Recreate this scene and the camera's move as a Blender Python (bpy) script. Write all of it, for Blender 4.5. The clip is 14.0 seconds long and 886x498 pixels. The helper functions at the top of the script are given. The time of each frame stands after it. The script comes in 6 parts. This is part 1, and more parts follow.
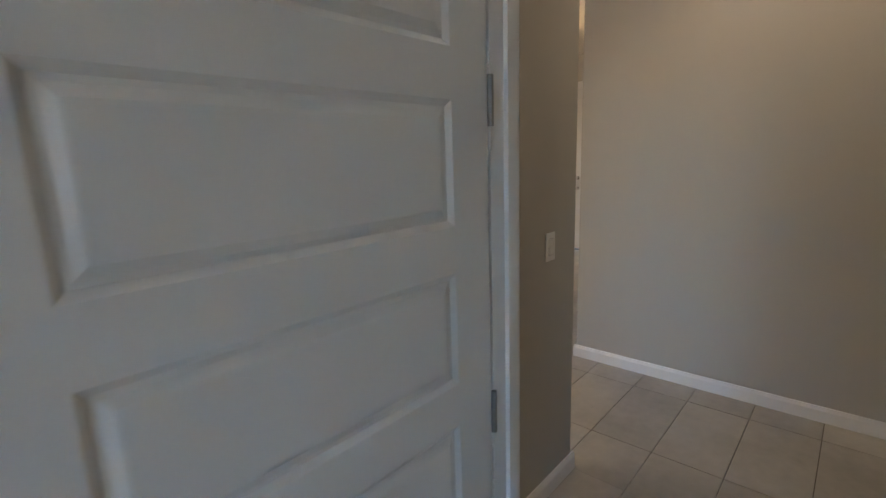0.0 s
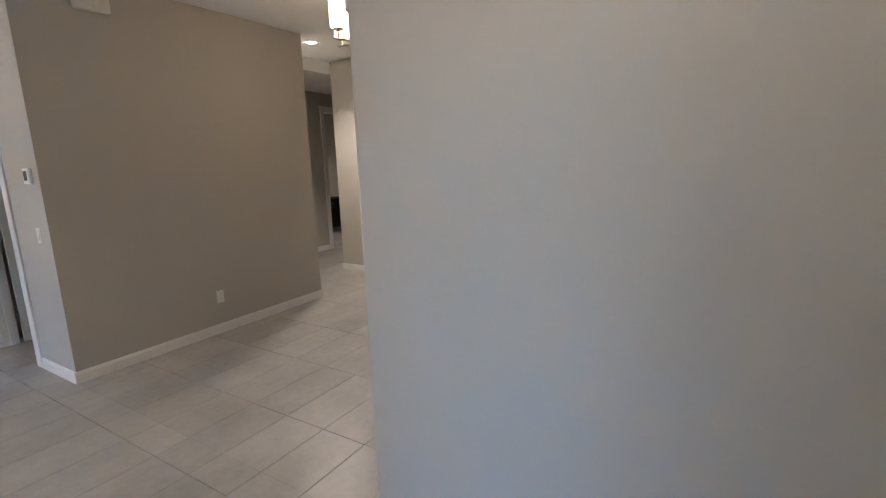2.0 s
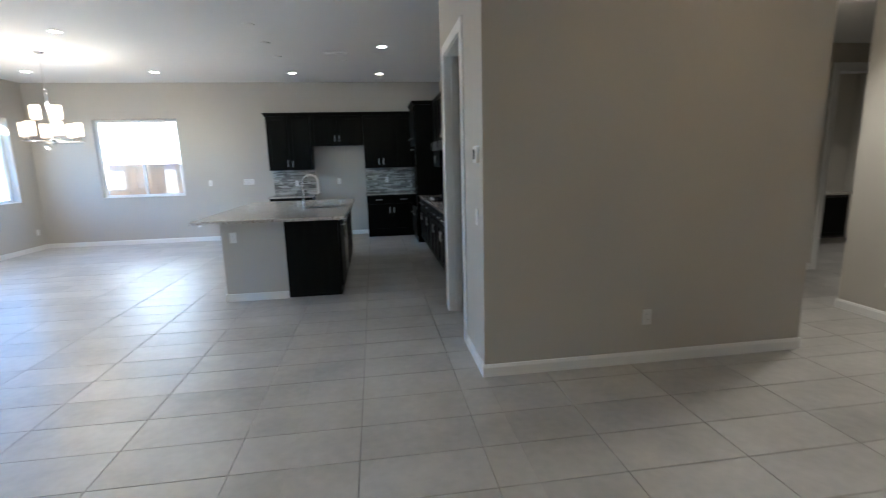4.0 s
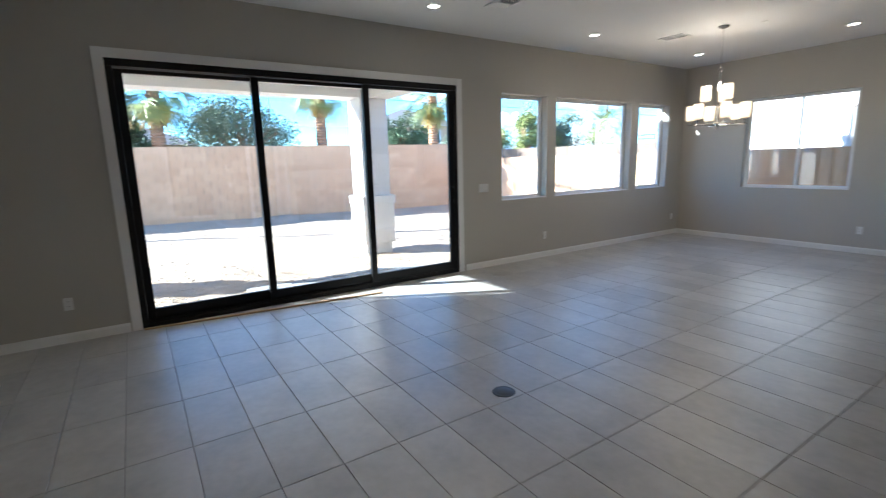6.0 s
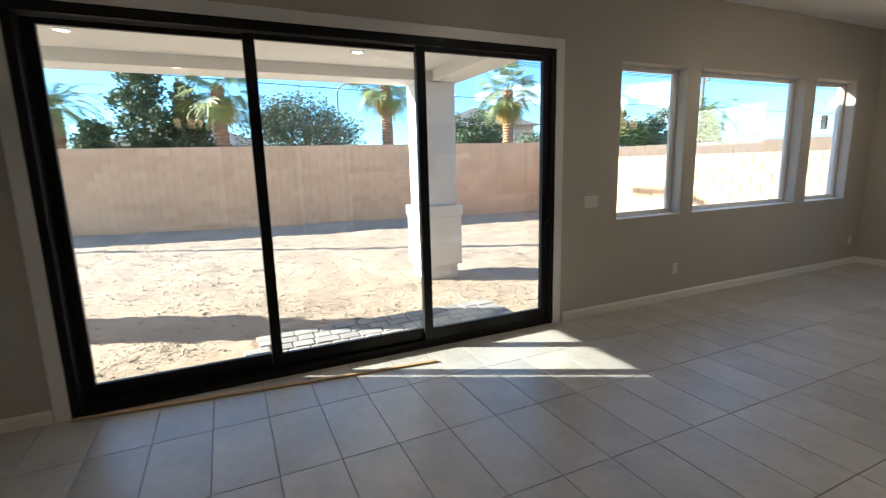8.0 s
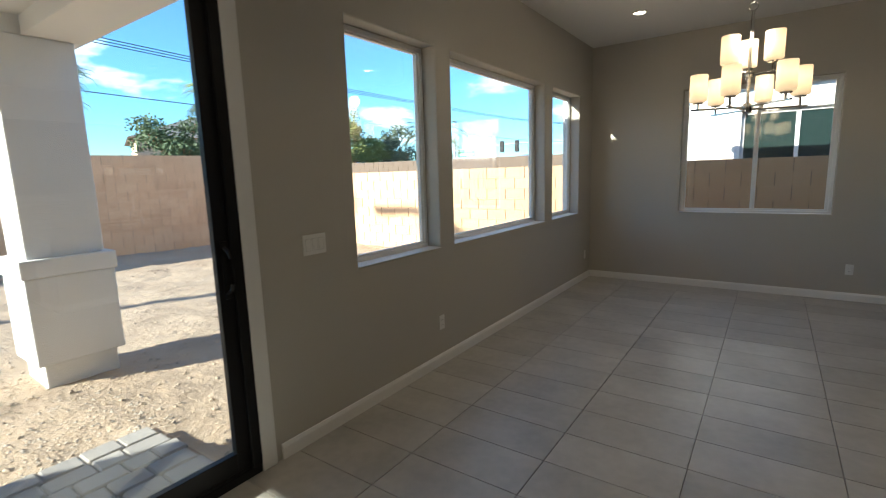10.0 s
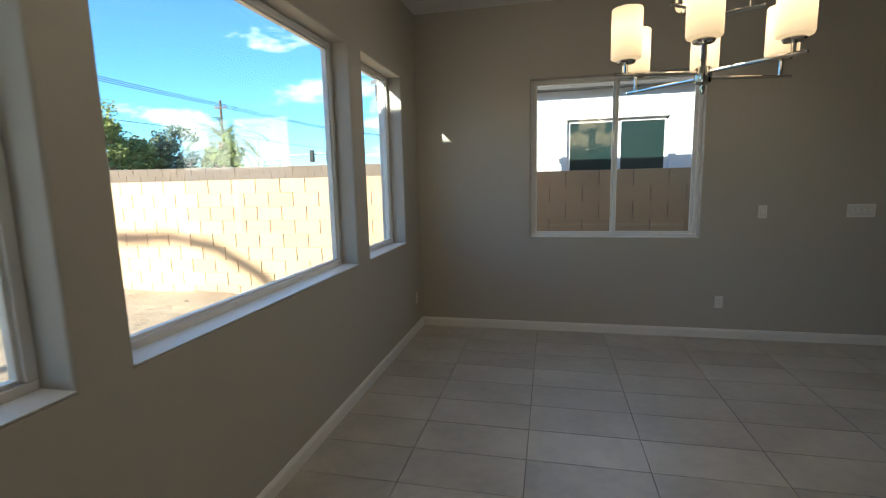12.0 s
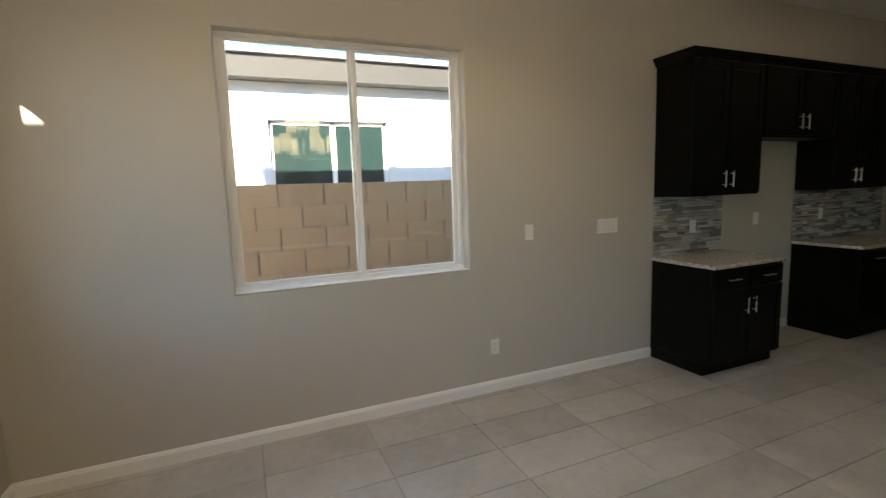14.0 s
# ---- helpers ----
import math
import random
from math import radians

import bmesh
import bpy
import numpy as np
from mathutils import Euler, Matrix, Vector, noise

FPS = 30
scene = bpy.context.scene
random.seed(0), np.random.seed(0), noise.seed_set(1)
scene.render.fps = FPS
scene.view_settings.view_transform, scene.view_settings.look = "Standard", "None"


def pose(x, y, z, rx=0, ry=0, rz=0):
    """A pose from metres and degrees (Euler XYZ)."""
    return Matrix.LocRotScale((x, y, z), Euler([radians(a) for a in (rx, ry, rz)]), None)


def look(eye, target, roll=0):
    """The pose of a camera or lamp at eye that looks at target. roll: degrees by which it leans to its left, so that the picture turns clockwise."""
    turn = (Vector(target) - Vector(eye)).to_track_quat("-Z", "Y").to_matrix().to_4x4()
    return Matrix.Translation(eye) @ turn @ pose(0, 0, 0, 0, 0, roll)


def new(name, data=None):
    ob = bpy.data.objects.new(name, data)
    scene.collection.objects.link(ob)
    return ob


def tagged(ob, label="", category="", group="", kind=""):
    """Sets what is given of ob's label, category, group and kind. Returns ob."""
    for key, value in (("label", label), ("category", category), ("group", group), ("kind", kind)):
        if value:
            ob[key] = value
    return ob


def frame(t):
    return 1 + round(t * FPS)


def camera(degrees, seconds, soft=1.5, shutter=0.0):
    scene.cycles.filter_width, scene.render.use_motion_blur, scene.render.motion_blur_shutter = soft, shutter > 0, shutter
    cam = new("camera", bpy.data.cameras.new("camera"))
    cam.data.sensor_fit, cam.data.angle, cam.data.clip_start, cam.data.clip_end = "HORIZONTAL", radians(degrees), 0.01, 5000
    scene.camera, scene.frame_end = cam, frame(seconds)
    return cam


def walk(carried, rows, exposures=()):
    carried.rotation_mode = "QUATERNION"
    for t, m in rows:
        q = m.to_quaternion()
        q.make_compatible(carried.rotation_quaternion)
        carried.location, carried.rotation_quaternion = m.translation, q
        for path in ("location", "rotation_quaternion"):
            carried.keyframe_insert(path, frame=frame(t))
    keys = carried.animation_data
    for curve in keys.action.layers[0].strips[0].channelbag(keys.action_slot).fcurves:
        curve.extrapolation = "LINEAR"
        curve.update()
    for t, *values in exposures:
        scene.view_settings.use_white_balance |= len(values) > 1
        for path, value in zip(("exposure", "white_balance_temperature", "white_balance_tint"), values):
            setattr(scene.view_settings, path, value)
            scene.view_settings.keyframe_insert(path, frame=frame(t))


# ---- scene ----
cam = camera(86.8, 14.0, soft=1.1, shutter=0.2)
PATH = [
    (0, (4.056, -11.52, 1.491), (5.516, -10.208, 1.108), -1.9),
    (0.5, (4.448, -11.374, 1.542), (6.08, -10.28, 1.167), -1.5),
    (1, (4.894, -11.375, 1.508), (6.597, -10.397, 1.131), -1.5),
    (1.5, (5.396, -11.366, 1.545), (7.105, -10.397, 1.169), -1.4),
    (2, (5.819, -11.23, 1.545), (7.492, -10.2, 1.17), -1.8),
    (2.2, (5.932, -11.201, 1.534), (7.556, -10.093, 1.166), -2.0),
    (4.3, (6.461, -9.963, 1.476), (6.34, -8.0, 1.114), -1.7),
    (4.5, (6.365, -9.822, 1.488), (5.966, -7.897, 1.124), -1.9),
    (5, (6.068, -9.513, 1.488), (5.089, -7.808, 1.118), -1.9),
    (5.5, (5.701, -9.272, 1.492), (4.373, -7.821, 1.129), -1.7),
    (6, (5.241, -9.066, 1.524), (3.595, -7.99, 1.158), -1.5),
    (6.5, (4.788, -9.001, 1.514), (2.921, -8.388, 1.14), -1.6),
    (7, (4.339, -8.78, 1.511), (2.422, -8.339, 1.148), -1.7),
    (7.5, (3.892, -8.415, 1.522), (2.001, -7.869, 1.167), -1.6),
    (8, (3.5, -8.12, 1.536), (1.712, -7.298, 1.18), -1.5),
    (8.5, (3.128, -7.771, 1.502), (1.488, -6.682, 1.153), -1.5),
    (9, (2.681, -7.378, 1.513), (1.209, -6.067, 1.175), -1.5),
    (9.2, (2.546, -7.243, 1.5), (1.139, -5.86, 1.171), -1.6),
    (11.3, (1.6, -5.401, 1.531), (0.901, -3.552, 1.221), -1.5),
    (11.5, (1.539, -5.176, 1.531), (0.905, -3.304, 1.226), -1.5),
    (12, (1.317, -4.691, 1.52), (0.874, -2.763, 1.232), -1.4),
    (12.5, (1.157, -4.246, 1.56), (0.927, -2.28, 1.276), -1.5),
    (13, (1.127, -3.771, 1.524), (1.148, -1.79, 1.25), -1.5),
    (13.5, (1.153, -3.342, 1.512), (1.485, -1.388, 1.245), -1.8),
    (14, (1.209, -2.956, 1.523), (1.982, -1.129, 1.267), -1.9),
]
EXPOSURES = ((0, 4.0, 7000, 13), (1.0, 4.3, 6200, 14), (1.5, 4.45, 5800, 13), (2.2, 4.6, 5700, 11), (4.3, 4.15, 5200, 3), (5.0, 3.5, 5200, 4), (6.0, 2.93, 5500, 5),
             (7.5, 2.58, 6300, 6), (9.0, 2.0, 6600, 4), (11.3, 1.98, 6500, 2), (12.5, 1.98, 6500, 0), (13.0, 1.98, 6500, 0), (14.0, 3.15, 7400, 4))
walk(cam, [(t, look(eye, target, roll)) for t, eye, target, roll in PATH], EXPOSURES)

# ---- world, sun, exposure ----
SUN_WAY = Vector((0.53, 1.0, -0.505)).normalized()
world = bpy.data.worlds.new("sky")
scene.world = world
world.use_nodes = True


def build_sky():
    nt = world.node_tree
    nt.nodes.clear()
    out = nt.nodes.new("ShaderNodeOutputWorld")
    bg = nt.nodes.new("ShaderNodeBackground")
    sky = nt.nodes.new("ShaderNodeTexSky")
    sky.sky_type, sky.sun_disc = "NISHITA", False
    sky.sun_elevation, sky.sun_rotation = radians(24.0), radians(207.9)
    sky.air_density, sky.dust_density, sky.ozone_density = 0.9, 0.0, 2.0
    co = nt.nodes.new("ShaderNodeTexCoord")
    mp = nt.nodes.new("ShaderNodeMapping")
    mp.inputs["Scale"].default_value = (1.0, 1.0, 2.6)
    mp.inputs["Location"].default_value = (0.35, 0.1, 0.2)
    no = nt.nodes.new("ShaderNodeTexNoise")
    no.inputs["Scale"].default_value, no.inputs["Detail"].default_value, no.inputs["Roughness"].default_value = 4.2, 9, 0.60
    ramp = nt.nodes.new("ShaderNodeValToRGB")
    ramp.color_ramp.elements[0].position, ramp.color_ramp.elements[1].position = 0.56, 0.74
    mix = nt.nodes.new("ShaderNodeMix")
    mix.data_type = "RGBA"
    mix.inputs["B"].default_value = (8.2, 8.6, 9.0, 1)
    nt.links.new(co.outputs["Generated"], mp.inputs["Vector"])
    nt.links.new(mp.outputs["Vector"], no.inputs["Vector"])
    nt.links.new(no.outputs["Fac"], ramp.inputs["Fac"])
    nt.links.new(ramp.outputs["Color"], mix.inputs["Factor"])
    tint = nt.nodes.new("ShaderNodeMix")
    tint.data_type, tint.blend_type = "RGBA", "MULTIPLY"
    tint.inputs["Factor"].default_value = 1.0
    tint.inputs["B"].default_value = (0.40, 0.67, 0.92, 1)
    nt.links.new(sky.outputs["Color"], tint.inputs["A"])
    nt.links.new(tint.outputs["Result"], mix.inputs["A"])
    nt.links.new(mix.outputs["Result"], bg.inputs["Color"])
    bg.inputs["Strength"].default_value = 0.125
    nt.links.new(bg.outputs["Background"], out.inputs["Surface"])


build_sky()
sun_data = bpy.data.lights.new("sun", "SUN")
sun_data.energy, sun_data.angle, sun_data.color = 5.0, radians(0.5), (1.0, 0.95, 0.88)
sun = new("sun", sun_data)
sun.matrix_world = look(-30 * SUN_WAY, (0, 0, 0))

LAMP_WARM = (1.0, 0.82, 0.64)
DOWNLIGHT_WATTS = 2.5
SHADE_WATTS = 0.28


# ---- materials ----
def surface(name, col, rough=0.5, var=0.12, big=1.3, fine=60.0, bump=0.15, depth=0.002, metal=0.0, spec=0.5, tone=None, per=0.0, island=0.0, coat=0.0, stretch=(1, 1, 1)):
    """A painted, stony or metal surface: colour that drifts at two scales, uneven gloss and fine relief."""
    m = bpy.data.materials.new(name)
    m.use_nodes = True
    nt = m.node_tree
    b = nt.nodes["Principled BSDF"]
    geo = nt.nodes.new("ShaderNodeNewGeometry")
    mp = nt.nodes.new("ShaderNodeMapping")
    mp.inputs["Scale"].default_value = stretch
    nt.links.new(geo.outputs["Position"], mp.inputs["Vector"])
    vec = mp.outputs["Vector"]
    info = nt.nodes.new("ShaderNodeObjectInfo")
    if per:
        sc = nt.nodes.new("ShaderNodeVectorMath")
        sc.operation = "MULTIPLY_ADD"
        cmb = nt.nodes.new("ShaderNodeCombineXYZ")
        nt.links.new(info.outputs["Random"], cmb.inputs[0])
        nt.links.new(info.outputs["Random"], cmb.inputs[2])
        sc.inputs[1].default_value = (37, 0, 53)
        nt.links.new(cmb.outputs[0], sc.inputs[0])
        nt.links.new(vec, sc.inputs[2])
        vec = sc.outputs[0]
    n1 = nt.nodes.new("ShaderNodeTexNoise")
    n1.inputs["Scale"].default_value, n1.inputs["Detail"].default_value = big, 5
    n2 = nt.nodes.new("ShaderNodeTexNoise")
    n2.inputs["Scale"].default_value, n2.inputs["Detail"].default_value = fine, 4
    for n in (n1, n2):
        nt.links.new(vec, n.inputs["Vector"])
    add = nt.nodes.new("ShaderNodeMath")
    add.operation = "MULTIPLY_ADD"
    add.inputs[1].default_value = 0.45
    nt.links.new(n2.outputs["Fac"], add.inputs[0])
    nt.links.new(n1.outputs["Fac"], add.inputs[2])
    last = add.outputs[0]
    for amount, src in ((per, info.outputs["Random"]), (island, geo.outputs["Random Per Island"])):
        if amount:
            more = nt.nodes.new("ShaderNodeMath")
            more.operation = "MULTIPLY_ADD"
            more.inputs[1].default_value = amount
            nt.links.new(src, more.inputs[0])
            nt.links.new(last, more.inputs[2])
            last = more.outputs[0]
    top = 0.72 + per / 2 + island / 2
    rng = nt.nodes.new("ShaderNodeMapRange")
    rng.inputs["From Min"].default_value, rng.inputs["From Max"].default_value = top - 0.42 - per / 2 - island / 2, top + 0.42 + per / 2 + island / 2
    nt.links.new(last, rng.inputs["Value"])
    mix = nt.nodes.new("ShaderNodeMix")
    mix.data_type = "RGBA"
    a = [c * (1 - var) for c in col]
    z = [min(1, c * (1 + var)) for c in (tone or col)]
    mix.inputs["A"].default_value, mix.inputs["B"].default_value = (*a, 1), (*z, 1)
    nt.links.new(rng.outputs["Result"], mix.inputs["Factor"])
    nt.links.new(mix.outputs["Result"], b.inputs["Base Color"])
    rr = nt.nodes.new("ShaderNodeMapRange")
    rr.inputs["To Min"].default_value, rr.inputs["To Max"].default_value = max(0.02, rough * 0.85), min(1, rough * 1.15)
    nt.links.new(n1.outputs["Fac"], rr.inputs["Value"])
    nt.links.new(rr.outputs["Result"], b.inputs["Roughness"])
    b.inputs["Metallic"].default_value = metal
    b.inputs["Specular IOR Level"].default_value = spec
    b.inputs["Coat Weight"].default_value = coat
    if bump:
        bp = nt.nodes.new("ShaderNodeBump")
        bp.inputs["Strength"].default_value, bp.inputs["Distance"].default_value = bump, depth
        nt.links.new(n2.outputs["Fac"], bp.inputs["Height"])
        nt.links.new(bp.outputs["Normal"], b.inputs["Normal"])
    return m


def glass_pane(name, tint=(0.96, 0.98, 0.97), gloss=1.0):
    m = bpy.data.materials.new(name)
    m.use_nodes = True
    nt = m.node_tree
    nt.nodes.clear()
    out = nt.nodes.new("ShaderNodeOutputMaterial")
    tr = nt.nodes.new("ShaderNodeBsdfTransparent")
    tr.inputs["Color"].default_value = (*tint, 1)
    gl = nt.nodes.new("ShaderNodeBsdfGlossy")
    gl.inputs["Roughness"].default_value = 0.01
    lw = nt.nodes.new("ShaderNodeLayerWeight")
    pw = nt.nodes.new("ShaderNodeMath")
    pw.operation = "POWER"
    pw.inputs[1].default_value = 5.0
    nt.links.new(lw.outputs["Facing"], pw.inputs[0])
    mul = nt.nodes.new("ShaderNodeMath")
    mul.operation = "MULTIPLY_ADD"
    mul.inputs[1].default_value, mul.inputs[2].default_value = 0.75 * gloss, 0.09 * gloss
    nt.links.new(pw.outputs[0], mul.inputs[0])
    lw.inputs["Blend"].default_value = 0.5
    mx = nt.nodes.new("ShaderNodeMixShader")
    nt.links.new(mul.outputs[0], mx.inputs["Fac"])
    nt.links.new(tr.outputs[0], mx.inputs[1])
    nt.links.new(gl.outputs[0], mx.inputs[2])
    nt.links.new(mx.outputs[0], out.inputs["Surface"])
    return m


def glow(name, col, strength):
    m = bpy.data.materials.new(name)
    m.use_nodes = True
    b = m.node_tree.nodes["Principled BSDF"]
    b.inputs["Base Color"].default_value = (0.8, 0.78, 0.72, 1)
    b.inputs["Emission Color"].default_value = (*col, 1)
    b.inputs["Emission Strength"].default_value = strength
    return m


def opal_glass(name):
    """Lit opal shade: brightest round the lamp inside, softer to both ends."""
    m = glow(name, (1.0, 0.68, 0.38), 1.0)
    nt = m.node_tree
    b = nt.nodes["Principled BSDF"]
    co = nt.nodes.new("ShaderNodeTexCoord")
    sep = nt.nodes.new("ShaderNodeSeparateXYZ")
    ramp = nt.nodes.new("ShaderNodeValToRGB")
    e = ramp.color_ramp.elements
    e[0].position, e[0].color = 0.0, (0.40, 0.40, 0.40, 1)
    e[1].position, e[1].color = 1.0, (0.55, 0.55, 0.55, 1)
    mid = e.new(0.62)
    mid.color = (1, 1, 1, 1)
    mul = nt.nodes.new("ShaderNodeMath")
    mul.operation = "MULTIPLY"
    mul.inputs[1].default_value = SHADE_GLOW
    nt.links.new(co.outputs["Generated"], sep.inputs[0])
    nt.links.new(sep.outputs["Z"], ramp.inputs["Fac"])
    nt.links.new(ramp.outputs["Color"], mul.inputs[0])
    nt.links.new(mul.outputs[0], b.inputs["Emission Strength"])
    return m


def granite(name):
    m = surface(name, (0.52, 0.47, 0.41), 0.12, 0.1, 6, 90, 0.0, spec=0.6)
    nt = m.node_tree
    b = nt.nodes["Principled BSDF"]
    geo = nt.nodes.new("ShaderNodeNewGeometry")
    vo = nt.nodes.new("ShaderNodeTexVoronoi")
    vo.inputs["Scale"].default_value = 70
    no = nt.nodes.new("ShaderNodeTexNoise")
    no.inputs["Scale"].default_value, no.inputs["Detail"].default_value = 60, 8
    for n in (vo, no):
        nt.links.new(geo.outputs["Position"], n.inputs["Vector"])
    ramp = nt.nodes.new("ShaderNodeValToRGB")
    e = ramp.color_ramp.elements
    e[0].position, e[0].color = 0.28, (0.15, 0.13, 0.115, 1)
    e[1].position, e[1].color = 0.66, (0.72, 0.68, 0.62, 1)
    for p, c in ((0.42, (0.36, 0.31, 0.26, 1)), (0.52, (0.55, 0.50, 0.43, 1))):
        e.new(p).color = c
    mx = nt.nodes.new("ShaderNodeMix")
    mx.data_type = "RGBA"
    mx.inputs["Factor"].default_value = 0.22
    nt.links.new(no.outputs["Fac"], ramp.inputs["Fac"])
    nt.links.new(ramp.outputs["Color"], mx.inputs["A"])
    bw = nt.nodes.new("ShaderNodeMix")
    bw.data_type = "RGBA"
    bw.inputs["A"].default_value, bw.inputs["B"].default_value = (0.12, 0.10, 0.09, 1), (0.75, 0.71, 0.65, 1)
    nt.links.new(vo.outputs["Color"], bw.inputs["Factor"])
    nt.links.new(bw.outputs["Result"], mx.inputs["B"])
    nt.links.new(mx.outputs["Result"], b.inputs["Base Color"])
    return m


def desert_sand(name):
    """Trampled sand: broad damp and dry patches, crumbs and grit that stand up at three sizes."""
    m = surface(name, (0.285, 0.208, 0.145), 0.95, 0.16, 1.1, 34, 0.0, tone=(0.44, 0.34, 0.245))
    nt = m.node_tree
    b = nt.nodes["Principled BSDF"]
    geo = nt.nodes.new("ShaderNodeNewGeometry")
    prev = None
    for scale, detail, rough, depth in ((5.0, 6, 0.62, 0.034), (19.0, 7, 0.68, 0.020), (75.0, 4, 0.7, 0.006)):
        no = nt.nodes.new("ShaderNodeTexNoise")
        no.inputs["Scale"].default_value, no.inputs["Detail"].default_value, no.inputs["Roughness"].default_value = scale, detail, rough
        no.inputs["Distortion"].default_value = 0.5
        nt.links.new(geo.outputs["Position"], no.inputs["Vector"])
        bp = nt.nodes.new("ShaderNodeBump")
        bp.inputs["Strength"].default_value, bp.inputs["Distance"].default_value = 0.85, depth
        nt.links.new(no.outputs["Fac"], bp.inputs["Height"])
        if prev:
            nt.links.new(prev.outputs["Normal"], bp.inputs["Normal"])
        prev = bp
    nt.links.new(prev.outputs["Normal"], b.inputs["Normal"])
    return m


SHADE_GLOW = 0.46
WALL = surface("greige_wall_paint", (0.475, 0.448, 0.396), 0.62, 0.035, 0.7, 220, 0.22, 0.0015)
CEIL = surface("white_ceiling_paint", (0.78, 0.77, 0.75), 0.75, 0.03, 0.6, 180, 0.3, 0.002)
TRIM = surface("white_trim_paint", (0.78, 0.77, 0.75), 0.35, 0.03, 2, 90, 0.05, 0.001)
DOORPAINT = surface("white_door_paint", (0.72, 0.72, 0.70), 0.38, 0.03, 2, 140, 0.08, 0.001)
TILE = surface("grey_beige_porcelain", (0.345, 0.328, 0.302), 0.36, 0.27, 2.6, 17, 0.10, 0.001, spec=0.95, tone=(0.46, 0.44, 0.405), per=0.25)
GROUT = surface("grey_brown_grout", (0.20, 0.18, 0.16), 0.9, 0.1, 3, 120, 0.3)
BLACK = surface("black_aluminium", (0.008, 0.008, 0.009), 0.42, 0.2, 3, 150, 0.05, spec=0.25)
VINYL = surface("white_vinyl", (0.74, 0.74, 0.73), 0.35, 0.03, 3, 90, 0.04)
CAB = surface("espresso_stained_wood", (0.003, 0.0034, 0.0028), 0.38, 0.5, 2, 45, 0.12, 0.001, spec=0.10, tone=(0.0055, 0.0056, 0.0045), stretch=(6, 6, 0.7))
STEEL = surface("brushed_nickel", (0.62, 0.60, 0.57), 0.28, 0.06, 4, 200, 0.05, metal=1.0)
HINGE = surface("satin_nickel", (0.30, 0.29, 0.28), 0.48, 0.06, 4, 200, 0.05, metal=1.0)
CHROME = surface("polished_chrome", (0.72, 0.71, 0.70), 0.10, 0.03, 4, 60, 0.0, metal=1.0)
GRANITE = granite("speckled_granite")
PLATE = surface("white_plastic", (0.76, 0.75, 0.72), 0.4, 0.02, 5, 90, 0.03)
GAP = surface("shaded_plastic_gap", (0.46, 0.45, 0.43), 0.6, 0.05, 5, 90, 0.0)
DARKSLOT = surface("dark_slot", (0.03, 0.03, 0.03), 0.6, 0.1, 5, 90, 0.0)
OPAL = opal_glass("lit_opal_glass")
LAMP = glow("lit_lamp", (1.0, 0.86, 0.68), 4.0)
GLASS = glass_pane("clear_glass")
BLACKGLASS = surface("black_glass", (0.01, 0.01, 0.012), 0.06, 0.1, 3, 50, 0.0)
MOSAIC = surface("mosaic_glass_strips", (0.13, 0.125, 0.12), 0.12, 0.3, 4, 60, 0.03, tone=(0.50, 0.49, 0.45), island=3.0)
STUCCO = surface("white_sand_stucco", (0.72, 0.71, 0.69), 0.9, 0.05, 1.0, 90, 0.7, 0.006)
STUCCO_TAN = surface("tan_stucco", (0.46, 0.34, 0.25), 0.9, 0.08, 1.0, 60, 0.6, 0.006)
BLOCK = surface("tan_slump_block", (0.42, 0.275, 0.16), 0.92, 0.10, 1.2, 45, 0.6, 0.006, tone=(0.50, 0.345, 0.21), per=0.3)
# Lighter, redder copy of BLOCK, offsetting the bluish shade on the west wall
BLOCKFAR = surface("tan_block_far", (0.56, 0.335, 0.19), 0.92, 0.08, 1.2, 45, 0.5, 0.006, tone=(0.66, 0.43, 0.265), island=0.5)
# The street wall's shade is put into this dark brown
BLOCKSHADE = surface("shaded_block", (0.17, 0.125, 0.095), 0.92, 0.12, 1.2, 45, 0.4, 0.006, island=0.3)
MORTAR = surface("tan_mortar", (0.235, 0.16, 0.107), 0.95, 0.1, 2, 60, 0.6)
SAND = desert_sand("raked_desert_sand")
CLOD = surface("tan_clod", (0.29, 0.222, 0.165), 0.95, 0.15, 4, 60, 0.5, tone=(0.43, 0.345, 0.265), island=0.5)
PEBBLE = surface("grey_pebble", (0.46, 0.40, 0.34), 0.9, 0.2, 3, 60, 0.3, island=0.5)
PAVER = surface("tumbled_paver", (0.22, 0.205, 0.20), 0.85, 0.2, 3, 45, 0.6, 0.004, tone=(0.32, 0.30, 0.28), per=0.5)
WOODSTICK = surface("raw_pine_strip", (0.45, 0.30, 0.16), 0.6, 0.2, 4, 60, 0.15, stretch=(8, 1, 8))
ROOF = surface("dark_roof_tile", (0.16, 0.145, 0.14), 0.85, 0.2, 2, 12, 0.6, 0.02)
FASCIA = surface("brown_fascia_paint", (0.035, 0.030, 0.028), 0.7, 0.06, 2, 80, 0.1)
DARKPANE = surface("dark_screened_glass", (0.012, 0.025, 0.024), 0.10, 0.15, 1.5, 30, 0.0, spec=0.5)
BARK = surface("palm_bark", (0.36, 0.20, 0.115), 0.95, 0.4, 3, 22, 1.0, 0.02)
FROND = surface("palm_frond", (0.085, 0.13, 0.03), 0.5, 0.3, 1, 20, 0.0, tone=(0.23, 0.26, 0.065), island=0.6)
DRYFROND = surface("dry_palm_frond", (0.42, 0.30, 0.07), 0.7, 0.3, 1, 20, 0.0, tone=(0.55, 0.42, 0.13), island=0.6)
